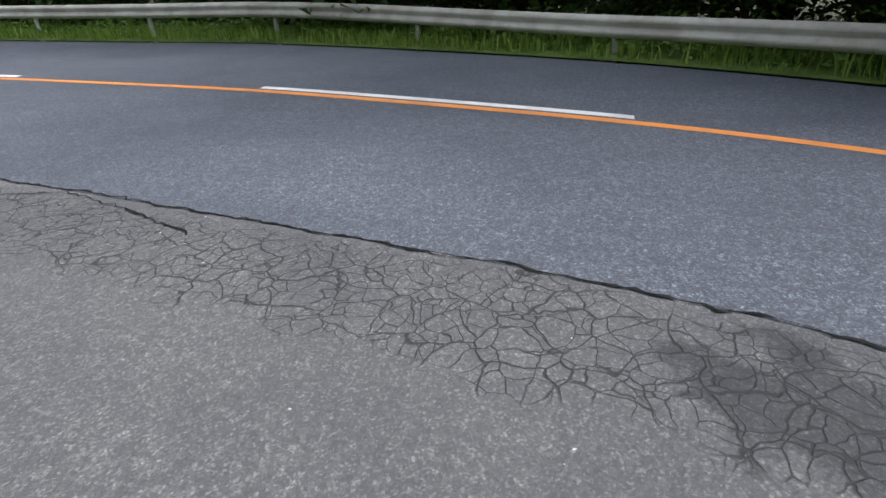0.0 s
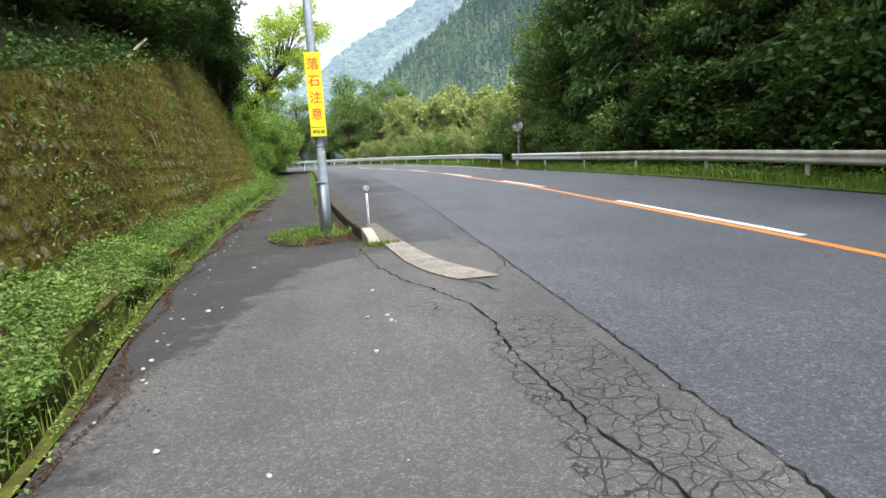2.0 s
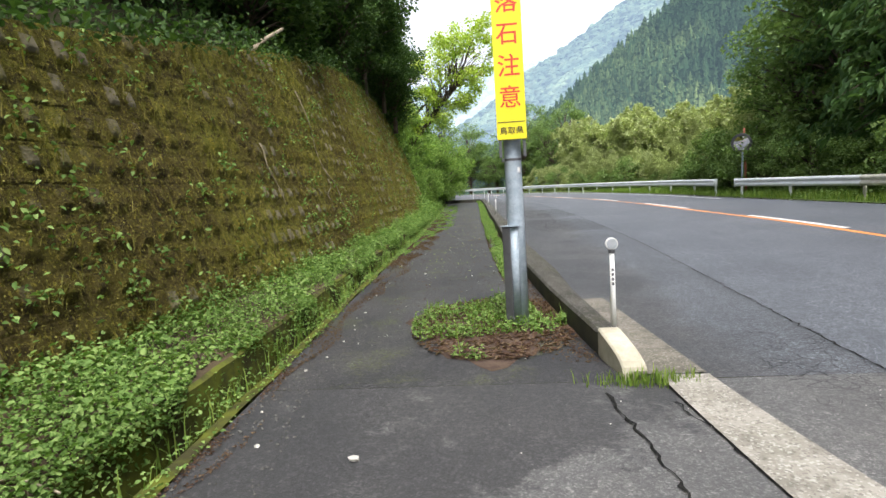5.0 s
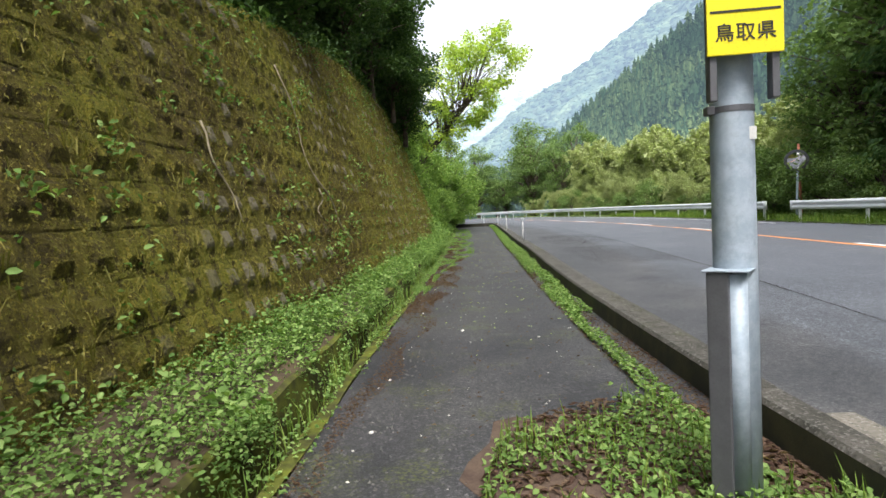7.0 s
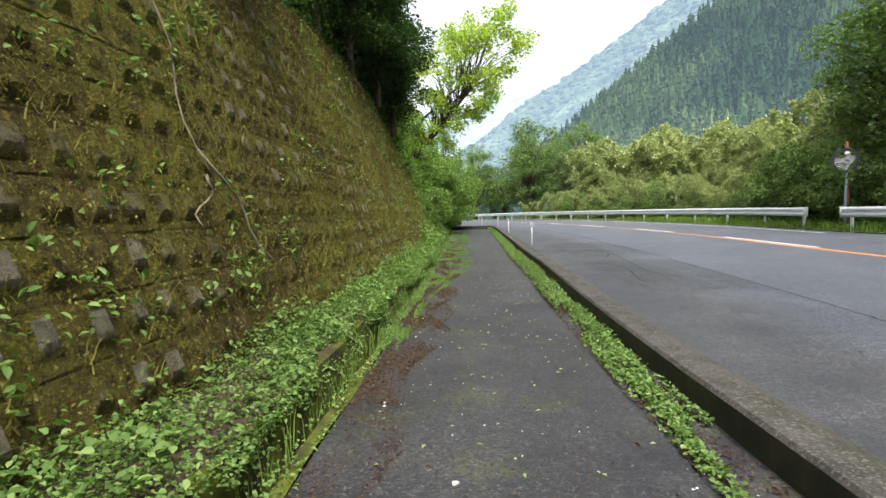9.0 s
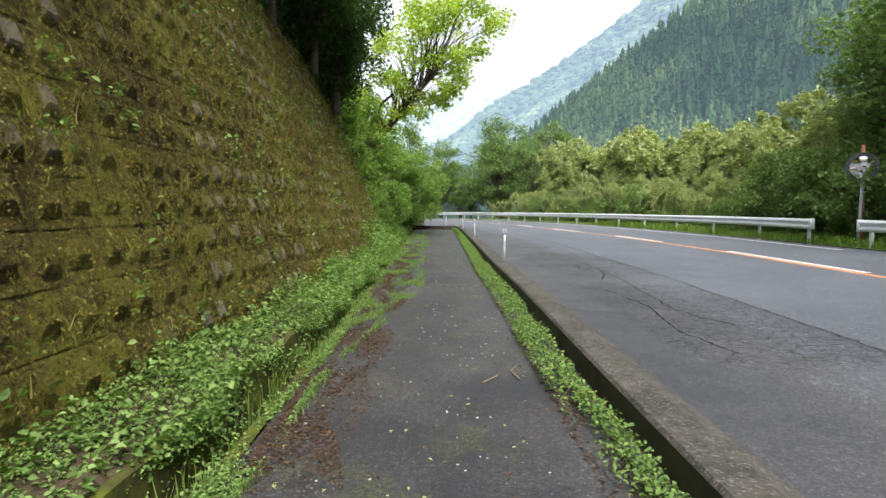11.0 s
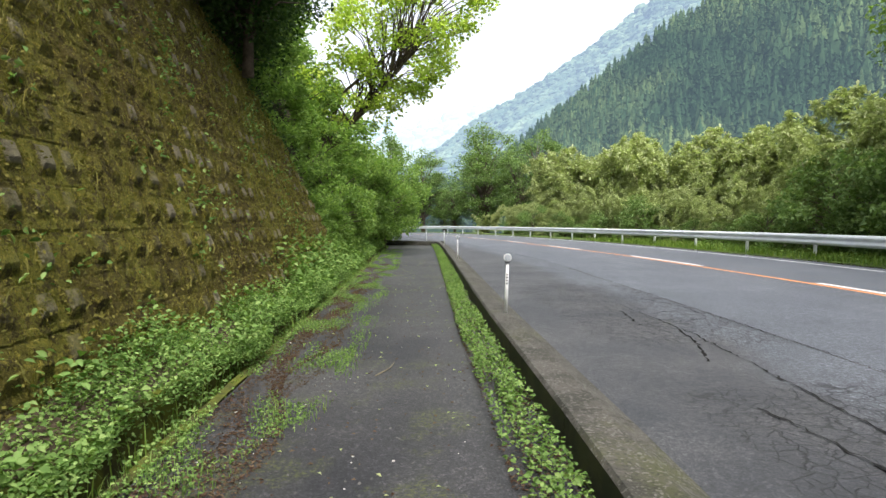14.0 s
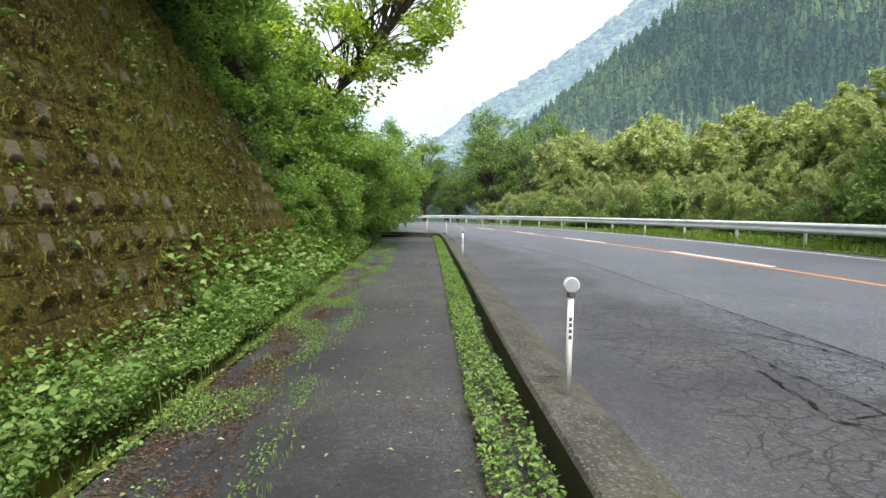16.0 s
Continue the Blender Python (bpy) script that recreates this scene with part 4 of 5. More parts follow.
def ridge(name, dist, az_el, material, label, count, size, seed, base_az, depth=0.45, rough_share=0.05, pointed=True):
    """A wooded mountainside: many crowns standing on a slope whose skyline is given as height over distance by bearing."""
    g = np.random.default_rng(seed)
    az = np.array([a for a, _ in az_el])
    el = np.array([e for _, e in az_el])
    root = tagged(new(name), label, "mountain", kind="structure")
    cols, rows = 60, 14
    verts, faces = [], []

    def spot(a, f):
        d = dist * (1 - depth + depth * f)
        top = np.interp(a, az, el) * dist
        z = top * (f ** 1.15) + rough_share * top * noise.noise((a * 14, f * 4, seed)) * math.sin(f * math.pi)
        return d * math.sin(a), d * math.cos(a) + 15, z - 1

    for r in range(rows):
        for c in range(cols):
            a = az[0] + (az[-1] - az[0]) * c / (cols - 1)
            verts.append(spot(a, r / (rows - 1)))
    for r in range(rows - 1):
        for c in range(cols - 1):
            i = r * cols + c
            faces.append((i, i + 1, i + cols + 1, i + cols))
    mesh_object("slope", verts, faces, material, root)
    tv, tf, twigs, lean = [], [], [], []
    for k in range(count):
        a, f = g.uniform(az[0], az[-1]), g.random() ** 0.8
        x, y, z = spot(a, f)
        h = size * g.uniform(0.7, 1.35)
        w = h * (0.2 if pointed else 0.62) * g.uniform(0.8, 1.25)
        if pointed:
            for q in range(26):
                f2, b = (q + g.random()) / 26, 2.4 * q + k
                out = w * 0.95 * (1 - f2) ** 0.8
                twigs.append((x + out * math.cos(b), y + out * math.sin(b), z + h * (f2 - 0.1)))
                lean.append((math.cos(b), math.sin(b), -0.9))
        levels = ((-0.2, 0.8), (0.5, 0.5), (1.0, 0.02)) if pointed else ((-0.3, 0.8), (0.1, 1.05), (0.4, 0.95), (0.62, 0.55), (0.72, 0.05))
        n0, sides = len(tv), 5 if pointed else 6
        for zz, ww in levels:
            for s in range(sides):
                b = 6.283 * s / sides + k
                q = w * ww * g.uniform(0.72, 1.25)
                tv.append((x + q * math.cos(b), y + q * math.sin(b), z + h * (zz + 0.06 * g.normal() * (zz < 0.9))))
        for l in range(len(levels) - 1):
            for s in range(sides):
                i, j = n0 + l * sides + s, n0 + l * sides + (s + 1) % sides
                tf.append((i, j, j + sides, i + sides))
    tagged(mesh_object("woods", tv, tf, material, root), kind="stuff")
    if pointed:
        ob = new("boughs", leaf_mesh("boughs", twigs, 0.1 * size, material, 0.3, 2.2, seed, 0.2, np.array(lean)))
        ob.parent = root
        tagged(ob, kind="stuff")
    return root


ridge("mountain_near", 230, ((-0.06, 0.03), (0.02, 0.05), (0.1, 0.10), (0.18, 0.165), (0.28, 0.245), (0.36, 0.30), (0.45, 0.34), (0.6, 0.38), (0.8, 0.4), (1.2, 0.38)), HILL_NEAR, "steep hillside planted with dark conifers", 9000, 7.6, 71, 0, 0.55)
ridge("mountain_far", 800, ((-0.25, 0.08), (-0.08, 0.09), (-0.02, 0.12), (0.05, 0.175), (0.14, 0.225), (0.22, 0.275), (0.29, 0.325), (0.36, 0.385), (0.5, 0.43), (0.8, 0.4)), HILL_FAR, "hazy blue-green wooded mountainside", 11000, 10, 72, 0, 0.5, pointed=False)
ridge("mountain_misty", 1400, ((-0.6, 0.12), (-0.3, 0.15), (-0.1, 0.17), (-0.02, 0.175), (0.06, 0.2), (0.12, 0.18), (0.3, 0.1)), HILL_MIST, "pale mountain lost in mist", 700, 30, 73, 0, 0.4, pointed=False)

# ---- guardrails ----
W_PROFILE = ((0.0, 0.0), (0.03, 0.015), (0.085, 0.06), (0.085, 0.11), (0.03, 0.155), (0.03, 0.195), (0.085, 0.24), (0.085, 0.29), (0.03, 0.335), (0.0, 0.35))


def rail_z(y):
    return 0.5 + road_z(0, y) - 0.22 * smooth(7, -3, y)


def guardrail(y0, y1, label, old_until):
    root = tagged(new("guardrail"), label, "guardrail")
    ys = list(np.arange(y0, y1, 4.0)) + [y1]
    for a, b in zip(ys, ys[1:]):
        mat = RAILOLD if b < old_until else RAILW
        verts, faces = [], []
        rows = 5
        for k in range(rows + 1):
            y = a + (b - a) * k / rows
            x, z = float(RAIL(y)) - 0.09, rail_z(y)
            for o, h in W_PROFILE:
                verts.append((x - o, y, z + h))
            for o, h in W_PROFILE:
                verts.append((x - o + 0.006, y, z + h))
        n = len(W_PROFILE)
        for k in range(rows):
            for c in range(n - 1):
                i = k * 2 * n + c
                faces.append((i, i + 1, i + 2 * n + 1, i + 2 * n))
                faces.append((i + n, i + 3 * n, i + 3 * n + 1, i + n + 1))
        mesh_object("beam", verts, faces, mat, root, "dull rust-stained beam" if mat == RAILOLD else "", True)
    for y in ys[:-1] + [y1 - 0.3]:
        y = y + 0.3 if y == ys[0] else y
        bm = bmesh.new()
        x, z = float(RAIL(y)), rail_z(y) - 0.5
        tube(bm, [(x, y, -0.3), (x, y, z + 0.8), (x, y, z + 0.83)], [0.057, 0.057, 0.03], 10)
        part("post", bm, RAILOLD if y < old_until else RAILW, root, smooth=True)
        bm = bmesh.new()
        box(bm, (0.07, 0.09, 0.2), (x - 0.06, y, z + 0.68), 0.008)
        part("bracket", bm, RAILOLD if y < old_until else RAILW, root)
    for y in (y0, y1):
        bm = bmesh.new()
        x, z = float(RAIL(y)) - 0.09, road_z(0, y)
        s = -1 if y == y0 else 1
        tube(bm, [(x - 0.02, y + s * 0.02, z + 0.49), (x - 0.02, y + s * 0.02, z + 0.86)], [0.085, 0.085], 12)
        part("end_cap", bm, RAILOLD if y < old_until and y == y0 else RAILW, root, smooth=True)
    return root


guardrail(-14.3, 33.7, "weathered white steel guardrail with rust stains", 29.0)
guardrail(36.0, 108, "white corrugated steel guardrail round the bend", 0)

# ---- pole with warning sign ----
PX, PY = 1.735, 11.72
pole = tagged(new("sign_pole"), "galvanised steel pole with a tall yellow rockfall sign", "sign pole")
bm = bmesh.new()
tube(bm, [(PX, PY, -0.2), (PX, PY, 1.0), (PX, PY, 3.4), (PX, PY, 7.5)], [0.085, 0.083, 0.077, 0.066], 28)
part("pole", bm, STEEL, pole, smooth=True)
for z in (1.62, 2.2, 3.1):
    bm = bmesh.new()
    tube(bm, [(PX, PY, z - 0.012), (PX, PY, z + 0.012)], [0.084, 0.084], 28)
    box(bm, (0.03, 0.05, 0.035), (PX - 0.093, PY - 0.02, z), 0.004)
    part("clamp_band", bm, GREY, pole)
for s in (-1, 1):
    bm = bmesh.new()
    box(bm, (0.028, 0.05, 1.6), (PX + s * 0.113, PY - 0.112, 2.44), 0.004)
    part("sign_rail", bm, GREY, pole, "dark grey vertical channel")
bm = bmesh.new()
box(bm, (0.275, 0.012, 1.45), (PX, PY - 0.144, 2.53), 0.003)
plate = part("sign_plate", bm, YELLOW, pole, "yellow plate with red characters")


def lettering(text, size, x, y, z, material, parent, name="lettering"):
    cu = bpy.data.curves.new("text", "FONT")
    cu.body, cu.size, cu.align_x, cu.align_y, cu.extrude, cu.offset = text, size, "CENTER", "CENTER", 0.001, size * 0.006
    tmp = new("text", cu)
    dg = bpy.context.evaluated_depsgraph_get()
    me = bpy.data.meshes.new_from_object(tmp.evaluated_get(dg))
    bpy.data.objects.remove(tmp)
    me.materials.clear()
    me.materials.append(material)
    ob = new(name, me)
    ob.matrix_basis = pose(x, y, z, 90, 0, 0)
    ob.parent = parent
    return ob


for ch, z in zip("落石注意", (3.04, 2.755, 2.465, 2.18)):
    tagged(lettering(ch, 0.215, PX, PY - 0.1515, z, RED, plate, "character"), "red character")
for i, ch in enumerate("鳥取県"):
    lettering(ch, 0.072, PX + (i - 1) * 0.075, PY - 0.1515, 1.882, BLACK, plate, "character")
bm = bmesh.new()
box(bm, (0.25, 0.003, 0.008), (PX, PY - 0.151, 1.965))
part("rule", bm, BLACK, plate)
bm = bmesh.new()
box(bm, (0.085, 0.11, 0.92), (PX - 0.075, PY - 0.05, 0.52), 0.006, Matrix.Rotation(radians(-35), 4, "Z"))
duct = part("cable_duct", bm, GREY, pole, "dark grey metal cable cover")
bm = bmesh.new()
tube(bm, [(PX - 0.03, PY - 0.085, 0.1), (PX - 0.03, PY - 0.085, 0.97)], [0.04, 0.04], 14)
part("conduit", bm, STEEL, pole, smooth=True)
bm = bmesh.new()
box(bm, (0.17, 0.13, 0.006), (PX - 0.05, PY - 0.065, 0.985), 0.001, Matrix.Rotation(radians(-35), 4, "Z"))
part("cover_cap", bm, STEEL, pole)
bm = bmesh.new()
tube(bm, [(PX, PY, -0.05), (PX, PY, 0.03)], [0.16, 0.13], 20)
part("footing", bm, CONCRETE, pole)
bm = bmesh.new()
box(bm, (0.035, 0.004, 0.05), (PX + 0.048, PY - 0.07, 1.52))
part("label", bm, WHITE, pole, "small white sticker")


# ---- delineator posts on the kerb ----
def delineator():
    root = tagged(new("delineator_post"), "white road delineator post with a round grey reflector", "delineator", "delineators on the kerb")
    bm = bmesh.new()
    tube(bm, [(0, 0, -0.05), (0, 0, 0.62)], [0.021, 0.019], 16)
    part("post", bm, POSTW, root, smooth=True)
    bm = bmesh.new()
    bmesh.ops.create_cone(bm, cap_ends=True, segments=24, radius1=0.048, radius2=0.048, depth=0.035, matrix=pose(0, 0, 0.675, 90))
    bmesh.ops.bevel(bm, geom=[e for e in bm.edges if len(e.link_faces) == 2 and e.calc_face_angle(0) > 1], offset=0.006, segments=2, affect="EDGES")
    head = part("reflector_head", bm, POSTW, root, smooth=False)
    bm = bmesh.new()
    bmesh.ops.create_cone(bm, cap_ends=True, segments=24, radius1=0.04, radius2=0.041, depth=0.004, matrix=pose(0, -0.0195, 0.675, 90))
    part("lens", bm, REFLECT, head, "grey reflector")
    bm = bmesh.new()
    tube(bm, [(0, 0, 0.6), (0, 0, 0.63)], [0.026, 0.026], 16)
    part("collar", bm, GREY, root)
    for k in range(4):
        bm = bmesh.new()
        box(bm, (0.018, 0.004, 0.024), (0, -0.0205, 0.47 - 0.037 * k), 0.001)
        part("lettering", bm, GREY, root, "small grey characters")
    return root


post = delineator()
post.matrix_basis = Matrix.Translation((2.44, 10.66, 0.2))
for x, y, tilt in ((1.44, 28.2, 1.5), (1.0, 38.7, 0), (0.48, 50.5, 0), (-0.9, 62, 0)):
    copy_thing(post, Matrix.Translation((x, y, kerb_z(y) if y < 56 else 0.1)) @ pose(0, 0, 0, 0, tilt, 0))

# ---- traffic mirror ----
mirror = tagged(new("traffic_mirror"), "round convex traffic mirror on a grey post", "mirror")
MX, MY = 13.25, 34.8
bm = bmesh.new()
tube(bm, [(MX - 0.08, MY, -0.2), (MX + 0.03, MY, 2.9)], [0.045, 0.045], 12)
part("post", bm, STEEL, mirror, smooth=True)
face = look((MX - 0.1, MY - 0.12, 2.62), (MX - 6, MY - 12, 0.2))
bm = bmesh.new()
bmesh.ops.create_uvsphere(bm, u_segments=32, v_segments=24, radius=1.3)
bmesh.ops.delete(bm, geom=[v for v in bm.verts if v.co.z > -1.3 * math.cos(0.34)], context="VERTS")
bmesh.ops.translate(bm, verts=bm.verts, vec=(0, 0, 1.3 * math.cos(0.34)))
glass = part("mirror_face", bm, MIRROR, mirror, "convex mirror", True)
glass.matrix_basis = face
bm = bmesh.new()
tube(bm, [(0.44 * math.cos(a), 0.44 * math.sin(a), 0.02) for a in np.linspace(0, 2 * math.pi, 33)], [0.016] * 33, 8, False)
rim = part("rim", bm, GREY, mirror, "grey rim", True)
rim.matrix_basis = face
bm = bmesh.new()
bmesh.ops.create_cone(bm, cap_ends=True, segments=28, radius1=0.43, radius2=0.3, depth=0.12, matrix=Matrix.Translation((0, 0, 0.085)))
back = part("back_shell", bm, GREY, mirror)
back.matrix_basis = face
bm = bmesh.new()
tube(bm, [(MX + 0.3, MY + 0.35, -0.2), (MX + 0.22, MY + 0.35, 3.35)], [0.055, 0.05], 12)
tagged(part("marker_post", bm, RUST, None, "", True), "rusty red steel post behind the mirror", "post")

# ---- low plants, litter and small things ----
def strip_points(n, y0, y1, xa, xb, za, zb, seed, power=1.0, clump=0.0):
    """Places between two lines x(y), with heights between za and zb of (x share, y)."""
    g = np.random.default_rng(seed)
    y = y0 + (y1 - y0) * g.random(n * 3) ** power
    f = g.random(n * 3)
    keep = np.array([noise.noise((float(a) * 1.1, float(b) * 2.5, seed)) + g.uniform(-0.35, 0.35) > clump for a, b in zip(y, f)])
    y, f = y[keep][:n], f[keep][:n]
    a, b = np.array([float(xa(v)) for v in y]), np.array([float(xb(v)) for v in y])
    lo, hi = np.array([za(u, v) for u, v in zip(f, y)]), np.array([zb(u, v) for u, v in zip(f, y)])
    return np.stack([a + (b - a) * f, y, lo + (hi - lo) * g.random(len(y)) ** 0.7], 1)


def mound(f, y):
    return 0.24 + 0.34 * (1 - f) ** 1.2 * (0.75 + 0.5 * noise.noise((y * 0.8, 3, 1))) + 0.06 * math.sin(y * 2.3)


inner = lambda y: LIP(y) - 0.27 + 0.2 * smooth(19, 26, y) + 0.07 * math.sin(y * 1.7) + 0.05 * math.sin(y * 4.3)
weeds = leaf_mesh("weeds", strip_points(105000, 1.5, 34, lambda y: WALL(y) - 0.12, inner, lambda f, y: 0.1, mound, 81, 1.0, -0.22), 0.02, FOLIAGE["weed"], 0.6, 1.35, 81, rounded=True)
loose("weeds", weeds, "low leafy green weeds between drain and wall", "weeds")
weeds = leaf_mesh("weeds", strip_points(9000, 30, 58, lambda y: WALL(y) - 0.3, lambda y: LIP(y) - 0.15, lambda f, y: 0.03, lambda f, y: 0.3 + 0.9 * (1 - f), 82, 1.0, -0.4), 0.075, FOLIAGE["weed"], 0.7, 1.35, 82)
loose("weeds", weeds, "low leafy green weeds beside the far pavement", "weeds")
dense = leaf_mesh("weeds", strip_points(40000, -4, 11, lambda y: WALL(y) - 0.12, inner, lambda f, y: 0.05 + 0.06 * smooth(2, 7, y), lambda f, y: mound(f, y) + 0.03, 181, 1.0, -0.45), 0.027, FOLIAGE["weed"], 0.7, 1.3, 181, rounded=True)
loose("weeds", dense, "dense low weeds between the apron's drain and wall", "weeds")
spill = leaf_mesh("drain_weeds", strip_points(9000, 3, 40, lambda y: LIP(y) - 0.38, lambda y: LIP(y) - 0.2 + 0.05 * math.sin(y * 3.3), lambda f, y: -0.06, lambda f, y: 0.26 - 0.16 * f, 182, 1.0, 0.02), 0.02, FOLIAGE["weed"], 0.3, 1.4, 182, 0.6, rounded=True)
loose("drain_weeds", spill, "green weeds spilling over the drain's mossy side", "weeds")
tall = leaf_mesh("tall_weeds", strip_points(9000, 1.5, 34, lambda y: WALL(y) - 0.1, inner, lambda f, y: 0.15, lambda f, y: mound(f, y) + 0.14, 83, 1.0, 0.05), 0.031, FOLIAGE["weed"], 0.7, 1.3, 83, rounded=True)
loose("tall_weeds", tall, "broad-leaved fresh green weeds by the wall", "weeds")
lipweed = leaf_mesh("lip_weeds", strip_points(5500, 1.5, 55, lambda y: LIP(y) - 0.14, lambda y: LIP(y) + 0.06, lambda f, y: 0.01, lambda f, y: 0.06, 84, 1.0, 0.14), 0.021, FOLIAGE["weed"], 0.8, 1.4, 84)
loose("lip_weeds", lipweed, "small weeds along the drain's lip", "weeds")
for y0, y1, n, up in ((1, 10.5, 900, 0.06), (24, 31, 500, 0.16), (12, 24, 500, 0.05)):
    herb = leaf_mesh("broad_weeds", strip_points(n, y0, y1, lambda y: WALL(y) - 0.05, inner, lambda f, y: 0.2, lambda f, y: mound(f, y) + up, 183 + n, 1.0, 0.12), 0.048, FOLIAGE["weed"], 0.8, 1.3, 183, rounded=True)
    loose("broad_weeds", herb, "large-leaved green weeds standing above the others", "weeds")
drain_grass = blade_mesh("drain_grass", strip_points(1300, 4, 40, lambda y: LIP(y) - 0.28, lambda y: LIP(y) - 0.1, lambda f, y: -0.2, lambda f, y: -0.1, 85, 1.0, -0.1), 0.24, FOLIAGE["grass"], 85, 0.005)
loose("drain_grass", drain_grass, "long grass growing in the open drain", "grass")
turf = blade_mesh("pavement_grass", strip_points(9000, 18.5, 50, lambda y: LIP(y) - 0.12, lambda y: LIP(y) + 0.2 + 0.75 * smooth(20, 27, y), lambda f, y: 0.0, lambda f, y: 0.005, 86, 1.0, 0.24), 0.055, FOLIAGE["weed"], 86, 0.003)
loose("pavement_grass", turf, "short grass spreading over the pavement", "grass")
creep = leaf_mesh("creeping_weeds", strip_points(28000, 18, 48, lambda y: LIP(y) - 0.05, lambda y: LIP(y) + 0.15 + 0.7 * smooth(20, 27, y), lambda f, y: 0.005, lambda f, y: 0.05 * (1 - 0.5 * f), 86, 1.0, 0.27), 0.015, FOLIAGE["weed"], 0.9, 1.6, 87)
loose("creeping_weeds", creep, "creeping green weeds on the pavement", "weeds")
kw = lambda y: 0.12 + 0.16 * smooth(16, 22, y)
kerb_weeds = leaf_mesh("kerb_weeds", strip_points(26000, 16, 54, lambda y: KERB_IN(y) - kw(y) - 0.1, lambda y: KERB_IN(y) - 0.05, lambda f, y: 0.005, lambda f, y: 0.05 + 0.11 * smooth(14, 22, y), 88, 1.0, -0.12), 0.021, FOLIAGE["weed"], 0.8, 1.5, 88, rounded=True)
loose("kerb_weeds", kerb_weeds, "strip of green weeds at the kerb's foot", "weeds")
sparse = leaf_mesh("kerb_weeds", strip_points(2600, 11.2, 18.5, lambda y: KERB_IN(y) - 0.36, lambda y: KERB_IN(y) - 0.22, lambda f, y: 0.005, lambda f, y: 0.06, 188, 1.0, 0.0), 0.024, FOLIAGE["weed"], 0.8, 1.4, 188, rounded=True)
loose("kerb_weeds", sparse, "sparse green weeds near the kerb's foot", "weeds")
litter = leaf_mesh("leaf_litter", strip_points(16000, 3.5, 40, lambda y: LIP(y) - 0.02, lambda y: LIP(y) + 0.16 + 0.4 * smooth(9, 20, y) + 0.08 * math.sin(y * 2.9), lambda f, y: 0.004, lambda f, y: 0.012, 89, 1.0, 0.05), 0.011, FOLIAGE["dead"], 3.0, 2.2, 89)
loose("leaf_litter", litter, "brown dead leaves at the pavement's edge", "leaf litter")
litter = leaf_mesh("leaf_litter", strip_points(11000, 10.4, 40, lambda y: KERB_IN(y) - 0.38, lambda y: KERB_IN(y) - 0.01, lambda f, y: 0.004, lambda f, y: 0.014, 90, 1.0, -0.2), 0.014, FOLIAGE["dead"], 3.0, 2.2, 90)
loose("leaf_litter", litter, "reddish dead leaves at the kerb's foot", "leaf litter")

litter = leaf_mesh("leaf_litter", strip_points(12000, 16.5, 34, lambda y: LIP(y) + 0.03, lambda y: LIP(y) + 0.5 + 0.15 * math.sin(y * 2.1), lambda f, y: 0.004, lambda f, y: 0.016, 189, 1.0, 0.05), 0.012, FOLIAGE["dead"], 2.0, 2.6, 189)
loose("leaf_litter", litter, "brown twigs and dead leaves among the creeping weeds", "leaf litter")
crumbs = leaf_mesh("fallen_leaves", strip_points(1500, 12, 42, lambda y: LIP(y) + 0.2, lambda y: KERB_IN(y) - 0.2, lambda f, y: 0.004, lambda f, y: 0.01, 101, 1.0, -0.5), 0.016, FOLIAGE["dead"], 3.0, 1.8, 101)
loose("fallen_leaves", crumbs, "small brown leaves scattered over the pavement", "leaf litter")
crumbs = leaf_mesh("fallen_leaves", strip_points(350, 14, 42, lambda y: LIP(y) + 0.2, lambda y: KERB_IN(y) - 0.2, lambda f, y: 0.004, lambda f, y: 0.01, 102, 1.0, -0.5), 0.02, FOLIAGE["bamboo"], 3.0, 1.8, 102)
loose("fallen_leaves", crumbs, "small pale yellowed leaves on the pavement", "leaf litter")


def chips(name, at, size, material, seed):
    """One mesh of many small angular stones lying at the given places."""
    g = np.random.default_rng(seed)
    verts, faces = [], []
    for x, y, z in at:
        s, n = size * g.uniform(0.5, 1.6), len(verts)
        a = g.uniform(0, 6.28)
        for k in range(4):
            q = s * g.uniform(0.7, 1.2)
            verts.append((x + q * math.cos(a + 1.57 * k), y + q * math.sin(a + 1.57 * k), 0.001))
        verts.append((x + s * g.uniform(-0.4, 0.4), y + s * g.uniform(-0.4, 0.4), s * g.uniform(0.5, 0.9)))
        faces += [(n + k, n + (k + 1) % 4, n + 4) for k in range(4)]
    me = bpy.data.meshes.new(name)
    me.from_pydata(verts, [], faces)
    me.materials.append(material)
    return me


edge_in, edge_out = lambda y: LIP(y) + 0.02, lambda y: KERB_IN(y) - 0.05
flat = lambda f, y: 0.001
loose("gravel", chips("gravel", strip_points(320, 10.5, 34, edge_in, edge_out, flat, flat, 201, 1.0, -0.1), 0.007, STONE, 201), "loose pale grit scattered over the pavement", "gravel")
loose("gravel", chips("gravel", strip_points(3000, 10.5, 34, edge_in, edge_out, flat, flat, 202, 1.0, -0.1), 0.008, GRIT, 202), "loose grey grit scattered over the pavement", "gravel")
loose("gravel", chips("gravel", strip_points(2500, 4, 34, edge_in, lambda y: LIP(y) + 0.5, flat, flat, 203, 1.0, 0.0), 0.01, GRIT, 203), "grey grit gathered along the pavement's edge", "gravel")
loose("gravel", chips("gravel", strip_points(90, -3, 10, lambda y: LIP(y) + 0.1, SEAM, flat, flat, 204, 1.0, 0.0), 0.006, STONE, 204), "loose pale grit on the apron", "gravel")

